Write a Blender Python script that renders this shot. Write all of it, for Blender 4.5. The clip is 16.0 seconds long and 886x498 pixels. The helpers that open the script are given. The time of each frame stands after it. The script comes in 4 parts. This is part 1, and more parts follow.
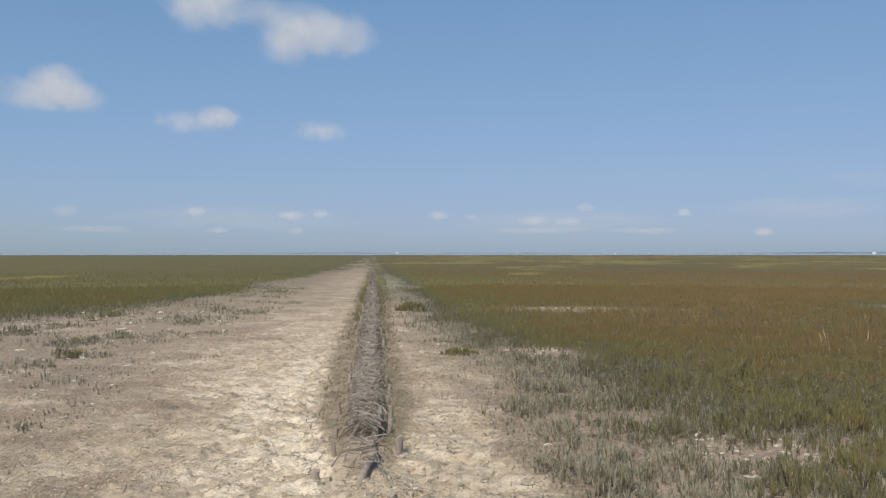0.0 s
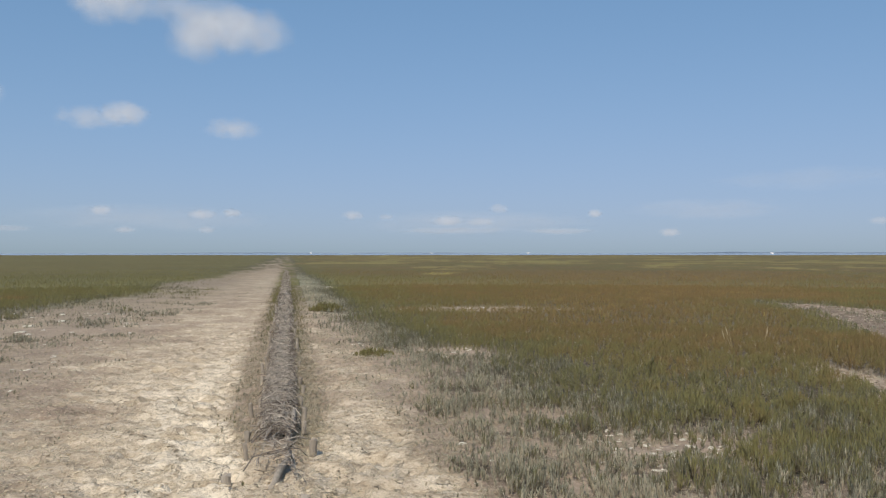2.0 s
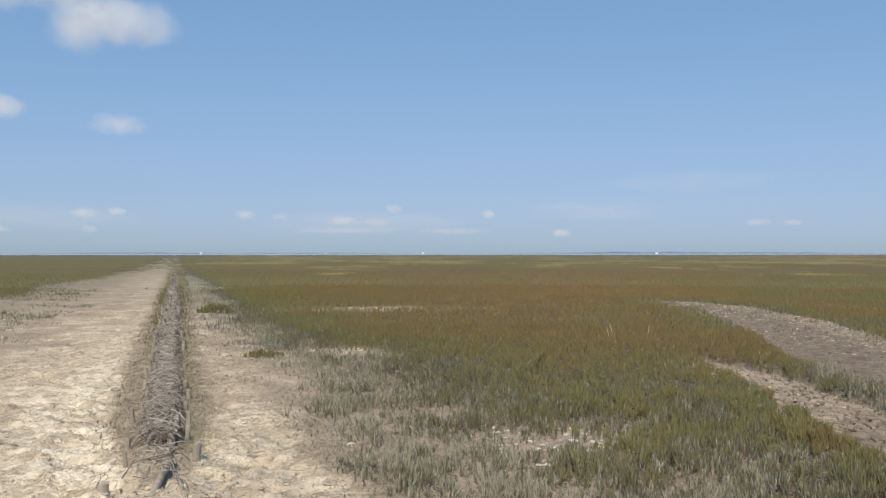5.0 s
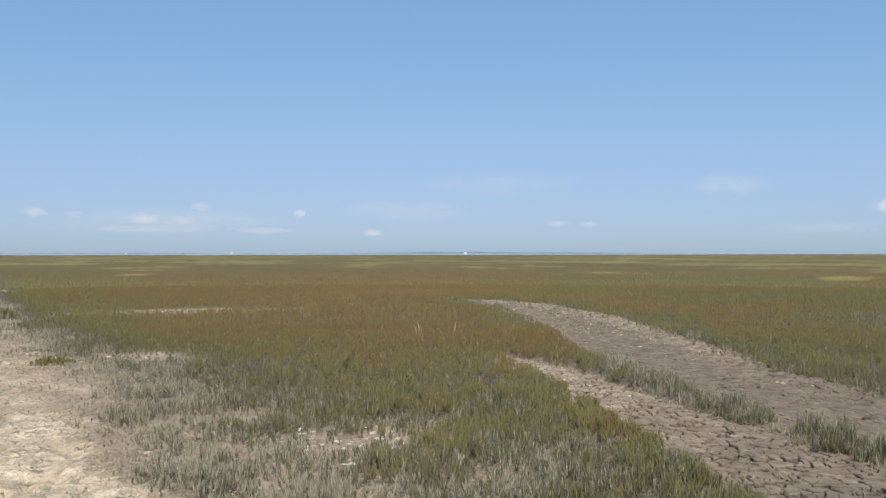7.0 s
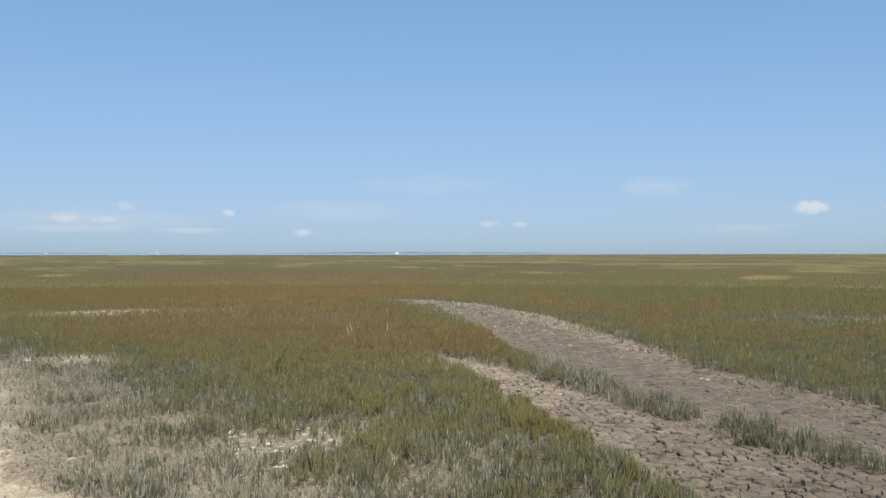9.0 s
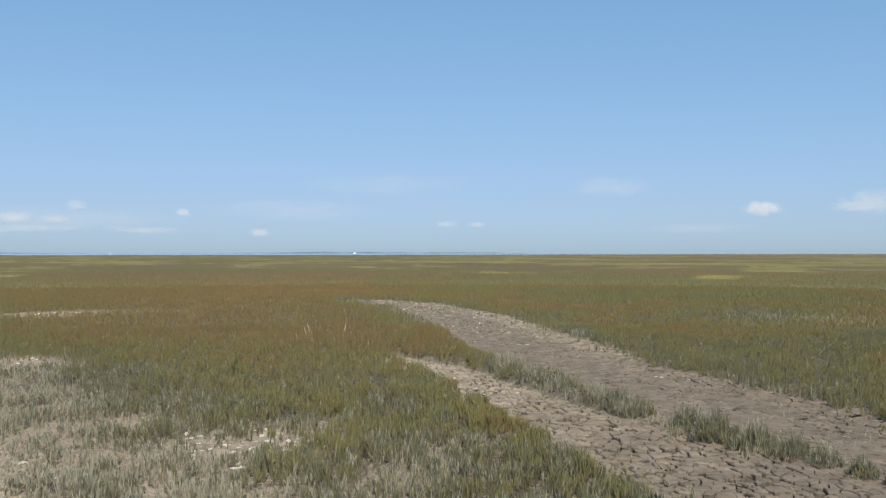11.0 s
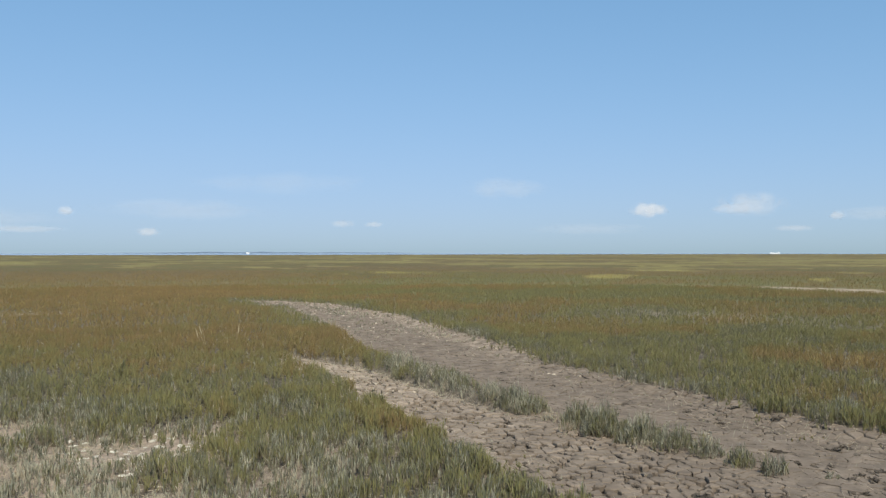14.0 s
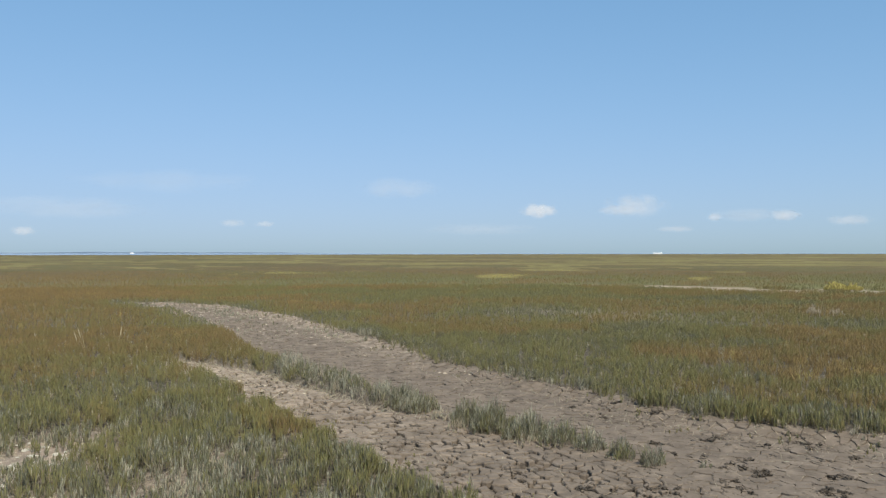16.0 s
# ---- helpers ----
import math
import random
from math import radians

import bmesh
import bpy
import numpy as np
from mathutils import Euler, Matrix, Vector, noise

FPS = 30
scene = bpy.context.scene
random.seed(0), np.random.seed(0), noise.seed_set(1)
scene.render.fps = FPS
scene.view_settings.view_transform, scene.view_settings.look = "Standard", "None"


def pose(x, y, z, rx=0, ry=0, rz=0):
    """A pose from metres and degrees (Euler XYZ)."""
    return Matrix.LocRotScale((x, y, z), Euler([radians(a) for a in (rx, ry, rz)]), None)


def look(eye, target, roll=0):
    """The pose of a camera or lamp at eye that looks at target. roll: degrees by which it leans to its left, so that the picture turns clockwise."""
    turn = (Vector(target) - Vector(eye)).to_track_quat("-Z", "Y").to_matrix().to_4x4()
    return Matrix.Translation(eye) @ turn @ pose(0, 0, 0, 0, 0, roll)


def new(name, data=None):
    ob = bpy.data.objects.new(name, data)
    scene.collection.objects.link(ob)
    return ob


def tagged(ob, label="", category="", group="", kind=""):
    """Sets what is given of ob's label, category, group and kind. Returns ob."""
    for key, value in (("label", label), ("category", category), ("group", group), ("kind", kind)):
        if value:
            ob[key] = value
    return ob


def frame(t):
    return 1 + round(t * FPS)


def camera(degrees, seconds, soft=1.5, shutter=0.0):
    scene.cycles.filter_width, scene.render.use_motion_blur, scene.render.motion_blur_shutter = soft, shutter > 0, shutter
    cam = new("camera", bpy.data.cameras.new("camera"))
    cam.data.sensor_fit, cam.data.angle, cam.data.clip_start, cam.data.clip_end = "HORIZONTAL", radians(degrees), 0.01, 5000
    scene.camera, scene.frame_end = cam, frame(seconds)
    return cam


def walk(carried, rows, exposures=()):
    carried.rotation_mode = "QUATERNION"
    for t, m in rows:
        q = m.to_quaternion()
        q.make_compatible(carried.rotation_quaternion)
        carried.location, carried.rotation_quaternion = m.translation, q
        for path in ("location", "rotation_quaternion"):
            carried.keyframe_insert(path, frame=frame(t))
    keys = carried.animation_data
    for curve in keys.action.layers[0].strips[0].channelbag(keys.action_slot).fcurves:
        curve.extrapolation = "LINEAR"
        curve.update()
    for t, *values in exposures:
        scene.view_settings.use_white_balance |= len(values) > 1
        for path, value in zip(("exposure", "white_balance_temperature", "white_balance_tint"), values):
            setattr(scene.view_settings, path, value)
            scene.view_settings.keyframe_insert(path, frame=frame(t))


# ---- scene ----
cam = camera(54.5, 16.0, soft=1.3)

# seconds, x, y, degrees turned to the right
PATH = [
    (0.0, 0.000, 0.000, 0.00), (0.5, 0.000, 0.000, 1.47), (1.0, 0.000, 0.005, 3.32), (1.5, -0.001, 0.009, 4.59),
    (2.0, -0.002, 0.010, 5.68), (2.5, -0.002, 0.012, 6.83), (3.0, 0.000, 0.015, 7.94), (3.5, 0.004, 0.014, 9.14),
    (3.7, 0.006, 0.013, 9.70), (5.8, 0.074, -0.043, 17.09), (6.0, 0.080, -0.047, 18.77), (6.5, 0.092, -0.058, 21.90),
    (7.0, 0.085, -0.054, 25.13), (7.5, 0.082, -0.045, 27.08), (8.0, 0.077, -0.040, 28.58), (8.5, 0.075, -0.042, 29.45),
    (8.7, 0.074, -0.043, 29.56), (10.8, 0.054, -0.066, 31.96), (11.0, 0.052, -0.067, 32.50), (11.5, 0.043, -0.067, 33.77),
    (12.0, 0.037, -0.069, 34.96), (12.5, 0.031, -0.071, 36.00), (13.0, 0.030, -0.074, 37.08), (13.5, 0.032, -0.076, 38.15),
    (14.0, 0.037, -0.079, 39.40), (14.5, 0.043, -0.092, 42.27), (15.0, 0.045, -0.106, 44.48), (15.5, 0.045, -0.111, 45.68),
    (16.0, 0.044, -0.114, 46.49)]
EYE = 1.6
walk(cam, [(t, pose(x, y, EYE, 90.277, 0, -turn)) for t, x, y, turn in PATH],
     exposures=[(0.0, -0.14, 6640, 10.5), (3.7, -0.07, 6620, 9), (6.0, 0.12, 6600, 9), (8.5, 0.18, 6500, 6), (16.0, 0.21, 6500, 4.5)])

# ------------------------------------------------------------------ light
SUN_AZ, SUN_EL = -157.0, 50.0          # degrees from +y to the right, and above the horizon
world = bpy.data.worlds.new("sky")
scene.world = world
world.use_nodes = True
wn = world.node_tree
wn.nodes.clear()
sky = wn.nodes.new("ShaderNodeTexSky")
sky.sky_type, sky.sun_disc = "NISHITA", False
sky.sun_elevation, sky.sun_rotation = radians(SUN_EL), radians(SUN_AZ)
sky.air_density, sky.dust_density, sky.ozone_density = 1.0, 0.6, 1.4
bg = wn.nodes.new("ShaderNodeBackground")
bg.inputs["Strength"].default_value = 0.110
wo = wn.nodes.new("ShaderNodeOutputWorld")
# blue summer haze: colour * 5.95 / (colour + 4.8) and so on, which keeps the horizon from turning yellow
plus = wn.nodes.new("ShaderNodeVectorMath")
plus.operation, plus.inputs[1].default_value = "ADD", (4.8, 3.4, 4.9)
part_of = wn.nodes.new("ShaderNodeVectorMath")
part_of.operation = "DIVIDE"
haze = wn.nodes.new("ShaderNodeVectorMath")
haze.operation, haze.inputs[1].default_value = "MULTIPLY", (5.95, 6.75, 11.1)
wn.links.new(sky.outputs[0], plus.inputs[0])
wn.links.new(sky.outputs[0], part_of.inputs[0])
wn.links.new(plus.outputs[0], part_of.inputs[1])
wn.links.new(part_of.outputs[0], haze.inputs[0])
wn.links.new(haze.outputs[0], bg.inputs[0])
wn.links.new(bg.outputs[0], wo.inputs[0])

sun_data = bpy.data.lights.new("sun", "SUN")
sun_data.energy, sun_data.angle, sun_data.color = 5.0, radians(0.55), (1.0, 0.935, 0.83)
sun = new("sun", sun_data)
a, e = radians(SUN_AZ), radians(SUN_EL)
sun.matrix_world = look((0, 0, 30), Vector((0, 0, 30)) - Vector((math.sin(a) * math.cos(e), math.cos(a) * math.cos(e), math.sin(e))))


# ------------------------------------------------------------------ materials
class Nodes:
    """A short hand for node materials."""

    def __init__(self, name):
        self.mat = bpy.data.materials.new(name)
        self.mat.use_nodes = True
        self.tree = self.mat.node_tree
        self.tree.nodes.clear()
        self.out = self.add("ShaderNodeOutputMaterial")

    def add(self, kind, **props):
        n = self.tree.nodes.new(kind)
        for k, v in props.items():
            setattr(n, k, v)
        return n

    def link(self, a, b):
        self.tree.links.new(a, b)

    def put(self, sock, v):
        if isinstance(v, bpy.types.NodeSocket):
            self.link(v, sock)
        else:
            sock.default_value = v

    def attr(self, name):
        return self.add("ShaderNodeAttribute", attribute_name=name).outputs["Fac"]

    def coords(self, scale=(1, 1, 1)):
        tc = self.add("ShaderNodeTexCoord")
        mp = self.add("ShaderNodeMapping")
        mp.inputs["Scale"].default_value = scale
        self.link(tc.outputs["Object"], mp.inputs["Vector"])
        return mp.outputs[0]

    def noise(self, scale, detail=4, rough=0.6, vec=None, stretch=(1, 1, 1), distort=0.0):
        n = self.add("ShaderNodeTexNoise")
        n.inputs["Scale"].default_value = scale
        n.inputs["Detail"].default_value = detail
        n.inputs["Roughness"].default_value = rough
        n.inputs["Distortion"].default_value = distort
        self.link(vec or self.coords(stretch), n.inputs["Vector"])
        return n.outputs["Fac"]

    def ramp(self, fac, stops):
        r = self.add("ShaderNodeValToRGB")
        els = r.color_ramp.elements
        while len(els) < len(stops):
            els.new(0.5)
        for el, (p, c) in zip(els, stops):
            el.position = p
            el.color = (*c, 1) if len(c) == 3 else c
        self.put(r.inputs[0], fac)
        return r.outputs[0]

    def grey(self, fac, lo, hi, a=0.0, b=1.0):
        m = self.add("ShaderNodeMapRange")
        for k, v in zip(("From Min", "From Max", "To Min", "To Max"), (lo, hi, a, b)):
            m.inputs[k].default_value = v
        self.link(fac, m.inputs["Value"])
        return m.outputs[0]

    def mix(self, fac, a, b, how="MIX"):
        m = self.add("ShaderNodeMix", data_type="RGBA", blend_type=how)
        self.put(m.inputs[0], fac)
        for s, v in ((m.inputs[6], a), (m.inputs[7], b)):
            self.put(s, v if isinstance(v, bpy.types.NodeSocket) else (*v, 1))
        return m.outputs[2]

    def maths(self, op, a, b=0.0):
        m = self.add("ShaderNodeMath", operation=op)
        self.put(m.inputs[0], a)
        self.put(m.inputs[1], b)
        return m.outputs[0]

    def bump(self, height, strength, distance):
        b = self.add("ShaderNodeBump")
        b.inputs["Strength"].default_value = strength
        b.inputs["Distance"].default_value = distance
        self.link(height, b.inputs["Height"])
        return b.outputs[0]

    def surface(self, colour, rough=0.9, normal=None, spec=0.2, metal=0.0):
        p = self.add("ShaderNodeBsdfPrincipled")
        self.put(p.inputs["Base Color"], colour if isinstance(colour, bpy.types.NodeSocket) else (*colour, 1))
        self.put(p.inputs["Roughness"], rough)
        p.inputs["Specular IOR Level"].default_value = spec
        p.inputs["Metallic"].default_value = metal
        if normal:
            self.link(normal, p.inputs["Normal"])
        self.link(p.outputs[0], self.out.inputs[0])
        return self.mat


STRAW, SAGE, GREEN = (0.46, 0.375, 0.27), (0.415, 0.400, 0.292), (0.240, 0.229, 0.098)
OLIVE, RUST, YELLOW = (0.244, 0.204, 0.081), (0.275, 0.180, 0.084), (0.55, 0.475, 0.165)
SLATE = (0.124, 0.120, 0.086)
TONES = [(0.0, STRAW), (0.19, SAGE), (0.29, SLATE), (0.4, GREEN), (0.6, OLIVE), (0.8, RUST), (1.0, YELLOW)]


def dryness(n):
    """Paler, drier mud up the creek, palest in the narrow arm this side of the ridge."""
    xyz = n.add("ShaderNodeSeparateXYZ")
    n.link(n.add("ShaderNodeNewGeometry").outputs["Position"], xyz.inputs[0])
    blotch = n.maths("MULTIPLY", n.noise(0.7, 4, 0.6), 6.0)
    up = n.grey(n.maths("ADD", xyz.outputs["Y"], blotch), 10.0, 19.0, 0.0, 0.14)
    arm = n.maths("SUBTRACT", xyz.outputs["X"], n.maths("MULTIPLY", xyz.outputs["Y"], 0.2))
    near_arm = n.maths("MULTIPLY", n.grey(arm, 4.7, 5.3, 1.0, 0.0), n.grey(n.maths("ADD", xyz.outputs["Y"], blotch), 7.0, 13.0))
    return n.maths("MAXIMUM", n.maths("MAXIMUM", up, near_arm), n.attr("bleached"))


def ground_material():
    n = Nodes("marsh_soil")
    bare, mud, tone, far = n.attr("bare"), n.attr("mud"), n.attr("tone"), n.attr("far")
    fine, mid, big = n.noise(30, 8, 0.75), n.noise(8.0, 6, 0.68, stretch=(0.9, 1.3, 1)), n.noise(0.9, 4, 0.6)
    crust = n.noise(3.4, 6, 0.68, stretch=(0.7, 1.35, 1), distort=0.6)
    path = n.mix(n.grey(crust, 0.42, 0.66), (0.52, 0.42, 0.295), (0.86, 0.73, 0.56))
    path = n.mix(n.maths("MULTIPLY", n.grey(bare, 0.87, 1.0), n.grey(crust, 0.42, 0.66)), path, (0.88, 0.765, 0.595))
    path = n.mix(n.grey(mid, 0.26, 0.50), (0.34, 0.268, 0.182), path)
    path = n.mix(n.grey(fine, 0.32, 0.46), (0.22, 0.172, 0.118), path)
    litter = n.mix(n.grey(n.noise(2.2, 5, 0.65), 0.38, 0.62), (0.28, 0.208, 0.16), (0.48, 0.372, 0.292))
    litter = n.mix(n.grey(fine, 0.35, 0.65), litter, (0.29, 0.23, 0.168))
    wet = n.mix(n.grey(big, 0.35, 0.65), (0.14, 0.114, 0.088), (0.205, 0.168, 0.132))
    wet = n.mix(n.grey(fine, 0.3, 0.6), (0.11, 0.09, 0.07), wet)
    soil = n.mix(n.grey(bare, 0.0, 0.6), litter, n.mix(n.grey(bare, 0.55, 1.0), n.mix(n.grey(big, 0.40, 0.58), (0.30, 0.225, 0.165), n.mix(n.grey(crust, 0.45, 0.7), (0.41, 0.325, 0.23), (0.70, 0.595, 0.45))), path))
    wet = n.mix(dryness(n), wet, n.mix(n.grey(fine, 0.3, 0.6), (0.16, 0.128, 0.096), (0.265, 0.217, 0.165)))
    # dark humus under dense cover, deepened to paint in the gaps' shade
    humus_shade = n.mix(n.grey(mid, 0.35, 0.65), (0.06, 0.05, 0.037), (0.11, 0.09, 0.066))
    soil = n.mix(n.grey(n.attr("cover"), 0.68, 1.0), soil, humus_shade)
    soil = n.mix(n.grey(mid, 0.30, 0.52, 0.45, 0.0), soil, n.mix(0.5, soil, (0.12, 0.09, 0.065)))
    soil = n.mix(n.grey(n.noise(17, 5, 0.7), 0.50, 0.68, 0.0, 0.4), soil, (0.72, 0.62, 0.475))
    soil = n.mix(mud, soil, wet)
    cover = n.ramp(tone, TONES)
    speck = n.noise(0.55, 6, 0.7, stretch=(1, 1, 1))
    cover = n.mix(n.grey(speck, 0.35, 0.7), n.mix(0.7, cover, (0.085, 0.08, 0.036)), cover)
    streak = n.noise(0.035, 5, 0.65)
    cover = n.mix(n.grey(streak, 0.3, 0.7, 0.55, 0.0), cover, (0.09, 0.085, 0.042))
    cover = n.mix(n.attr("away"), cover, n.mix(0.46, cover, (0.07, 0.055, 0.03)))     # stems, and the shade between the shoots, mixed into the far colour
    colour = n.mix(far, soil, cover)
    cells = n.add("ShaderNodeTexVoronoi", feature="DISTANCE_TO_EDGE")
    cells.inputs["Scale"].default_value = 13.0
    bent = n.add("ShaderNodeVectorMath", operation="ADD")
    wave = n.add("ShaderNodeTexNoise")
    wave.inputs["Scale"].default_value = 9.0
    n.link(n.coords(), wave.inputs["Vector"])
    soft_wave = n.add("ShaderNodeVectorMath", operation="SCALE")
    soft_wave.inputs["Scale"].default_value = 0.16
    n.link(wave.outputs["Color"], soft_wave.inputs[0])
    n.link(n.coords(), bent.inputs[0])
    n.link(soft_wave.outputs[0], bent.inputs[1])
    n.link(bent.outputs[0], cells.inputs["Vector"])
    line = n.maths("MULTIPLY", n.grey(cells.outputs["Distance"], 0.0, 0.07, -1.0, 0.0), n.grey(n.noise(5.5, 3, 0.6), 0.53, 0.63))
    line = n.maths("MULTIPLY", line, bare)
    colour = n.mix(n.grey(line, -0.75, -0.25, 0.6, 0.0), colour, (0.20, 0.158, 0.112))
    h = n.maths("ADD", n.maths("MULTIPLY", mid, 0.8), n.maths("MULTIPLY", fine, 0.75))
    h = n.maths("ADD", h, line)
    return n.surface(colour, 0.95, n.bump(h, 0.9, 0.04), 0.12)


def plant_material():
    n = Nodes("glasswort")
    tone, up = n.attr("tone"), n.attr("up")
    rnd = n.add("ShaderNodeNewGeometry").outputs["Random Per Island"]
    jit = n.maths("ADD", tone, n.grey(rnd, 0, 1, -0.06, 0.06))
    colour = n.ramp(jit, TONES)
    woody_shade = n.mix(n.grey(tone, 0.15, 0.40), (0.33, 0.258, 0.192), (0.16, 0.12, 0.088))     # brown woody stem bases, darkened further to paint in shade under dense plants
    colour = n.mix(n.grey(up, 0.0, 0.50, 0.8, 0.0), colour, woody_shade)
    colour = n.mix(n.grey(rnd, 0.0, 1.0, 0.0, 0.36), colour, n.mix(0.5, colour, (0.10, 0.10, 0.075)))
    d = n.add("ShaderNodeBsdfDiffuse")
    t = n.add("ShaderNodeBsdfTranslucent")
    m = n.add("ShaderNodeMixShader")
    m.inputs[0].default_value = 0.27
    n.link(colour, d.inputs[0])
    n.link(colour, t.inputs[0])
    n.link(d.outputs[0], m.inputs[1])
    n.link(t.outputs[0], m.inputs[2])
    n.link(m.outputs[0], n.out.inputs[0])
    return n.mat


def mottled(name, dark, light, scale, rough=0.9, bump=0.02, per_object=0.25, stretch=(1, 1, 1), dried=None):
    n = Nodes(name)
    f = n.noise(scale, 6, 0.65, stretch=stretch)
    g = n.noise(scale * 6, 4, 0.6, stretch=stretch)
    c = n.mix(n.grey(f, 0.32, 0.68), dark, light)
    c = n.mix(n.grey(g, 0.3, 0.5, 0.35, 0.0), c, dark)
    if dried:
        c = n.mix(dryness(n), c, n.mix(n.grey(f, 0.32, 0.68), *dried))
    rnd = n.maths("ADD", n.add("ShaderNodeObjectInfo").outputs["Random"], n.add("ShaderNodeNewGeometry").outputs["Random Per Island"])
    rnd = n.maths("FRACT", rnd)
    c = n.mix(n.grey(rnd, 0, 1, 0.0, per_object), c, dark)
    return n.surface(c, rough, n.bump(n.maths("ADD", f, g), 0.7, bump), 0.15)


GROUND = ground_material()
PLANT = plant_material()
STAKE = mottled("weathered_stake_wood", (0.23, 0.195, 0.155), (0.41, 0.36, 0.295), 14, 0.85, 0.01, 0.4, (1, 1, 0.15))
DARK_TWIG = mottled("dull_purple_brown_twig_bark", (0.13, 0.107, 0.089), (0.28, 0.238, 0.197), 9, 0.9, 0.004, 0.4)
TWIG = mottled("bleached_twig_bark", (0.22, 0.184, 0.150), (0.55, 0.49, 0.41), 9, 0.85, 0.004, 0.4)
MUD_PLATE = mottled("dried_grey_mud", (0.110, 0.086, 0.066), (0.222, 0.175, 0.134), 5, 0.95, 0.01, 0.25, (1, 1, 1), ((0.19, 0.147, 0.108), (0.42, 0.338, 0.26)))
CRUMBLE = mottled("grey_mud_crumb", (0.10, 0.08, 0.062), (0.25, 0.20, 0.157), 16, 0.95, 0.015, 0.6)
CLOD = mottled("dark_mud_clod", (0.07, 0.056, 0.044), (0.175, 0.143, 0.112), 18, 0.95, 0.02, 0.4)
CRUST = mottled("pale_soil_crumb", (0.33, 0.26, 0.175), (0.74, 0.64, 0.48), 9, 0.95, 0.01, 0.35)
SCRAP = mottled("pale_dry_scrap", (0.30, 0.24, 0.175), (0.60, 0.51, 0.40), 12, 0.95, 0.008, 0.6)
DARK_CRUMB = mottled("dark_brown_crumb", (0.15, 0.118, 0.085), (0.30, 0.24, 0.175), 18, 0.95, 0.01, 0.4)
PATH_LUMP = mottled("trodden_soil_lump", (0.34, 0.27, 0.185), (0.66, 0.56, 0.42), 7, 0.95, 0.015, 0.35)
FLAKE = mottled("white_mud_flake", (0.48, 0.43, 0.345), (0.84, 0.79, 0.68), 12, 0.95, 0.008, 0.5)
DRY = mottled("dry_grass_straw", (0.36, 0.29, 0.17), (0.55, 0.47, 0.31), 12, 0.9, 0.002, 0.3)
WHITEWASH = mottled("white_painted_render", (0.70, 0.70, 0.68), (0.80, 0.80, 0.79), 0.6, 0.8, 0.01, 0.05)
ROOFING = mottled("grey_roofing", (0.30, 0.30, 0.31), (0.42, 0.42, 0.43), 0.8, 0.8, 0.02, 0.2)
DARK_GLASS = mottled("dark_window_glass", (0.05, 0.055, 0.06), (0.09, 0.10, 0.11), 1.0, 0.2, 0.0, 0.1)
# blue haze of the distance is put into this woodland's colour
FAR_LAND = mottled("hazy_far_woodland", (0.145, 0.195, 0.265), (0.18, 0.23, 0.30), 0.02, 1.0, 0.0, 0.0)


# ------------------------------------------------------------------ helpers of this place
rng = np.random.default_rng(11)


def vnoise(x, y, seed=0):
    """Smooth value noise in 0..1 for arrays."""
    xi, yi = np.floor(x).astype(np.int64), np.floor(y).astype(np.int64)
    fx, fy = x - xi, y - yi
    fx, fy = fx * fx * (3 - 2 * fx), fy * fy * (3 - 2 * fy)

    def h(i, j):
        k = (i * 374761393 + j * 668265263 + seed * 974634777) & 0x7FFFFFFF
        k = ((k ^ (k >> 13)) * 1274126177) & 0x7FFFFFFF
        return ((k ^ (k >> 16)) & 0xFFFF) / 65535.0
    return (h(xi, yi) * (1 - fx) + h(xi + 1, yi) * fx) * (1 - fy) + (h(xi, yi + 1) * (1 - fx) + h(xi + 1, yi + 1) * fx) * fy


def fbm(x, y, seed=0, octaves=4):
    s, a, total = 0, 0.5, 0
    for k in range(octaves):
        s = s + a * vnoise(x * 2 ** k + 17.3 * k, y * 2 ** k - 9.1 * k, seed + k)
        total += a
        a *= 0.55
    return s / total


def step(v, lo, hi):
    t = np.clip((v - lo) / (hi - lo), 0, 1)
    return t * t * (3 - 2 * t)


def signed(x, y, poly):
    """Distance to a closed outline, positive inside."""
    p = np.asarray(poly, float)
    q = np.roll(p, -1, 0)
    best, inside = np.full(x.shape, 1e9), np.zeros(x.shape, bool)
    for (ax, ay), (bx, by) in zip(p, q):
        ex, ey = bx - ax, by - ay
        t = np.clip(((x - ax) * ex + (y - ay) * ey) / (ex * ex + ey * ey), 0, 1)
        best = np.minimum(best, np.hypot(x - ax - t * ex, y - ay - t * ey))
        cross = (ay > y) != (by > y)
        with np.errstate(divide="ignore", invalid="ignore"):
            inside ^= cross & (x < (bx - ax) * (y - ay) / (by - ay) + ax)
    return np.where(inside, best, -best)


# the tidal creek, the plants' ridge in it, and a far bare strip
CREEK = [(12.9, 26.6), (12.1, 21.6), (10.9, 18.0), (9.5, 15.0), (8.6, 13.5), (6.65, 12.0), (5.85, 9.3), (5.35, 7.6), (4.95, 6.4),
         (4.6, 5.4), (4.35, 4.6), (4.1, 4.0), (4.05, 3.4), (4.0, 2.0), (4.4, 0.4), (5.5, -2.0), (9.5, -2.5), (8.5, 0.8), (8.02, 2.2),
         (7.8, 3.0), (7.82, 3.8), (7.95, 4.75), (8.4, 5.7), (8.45, 6.4), (8.75, 7.5), (9.3, 9.1), (10.3, 11.0), (11.5, 13.7),
         (13.3, 18.5), (14.3, 22.8), (13.9, 25.4)]
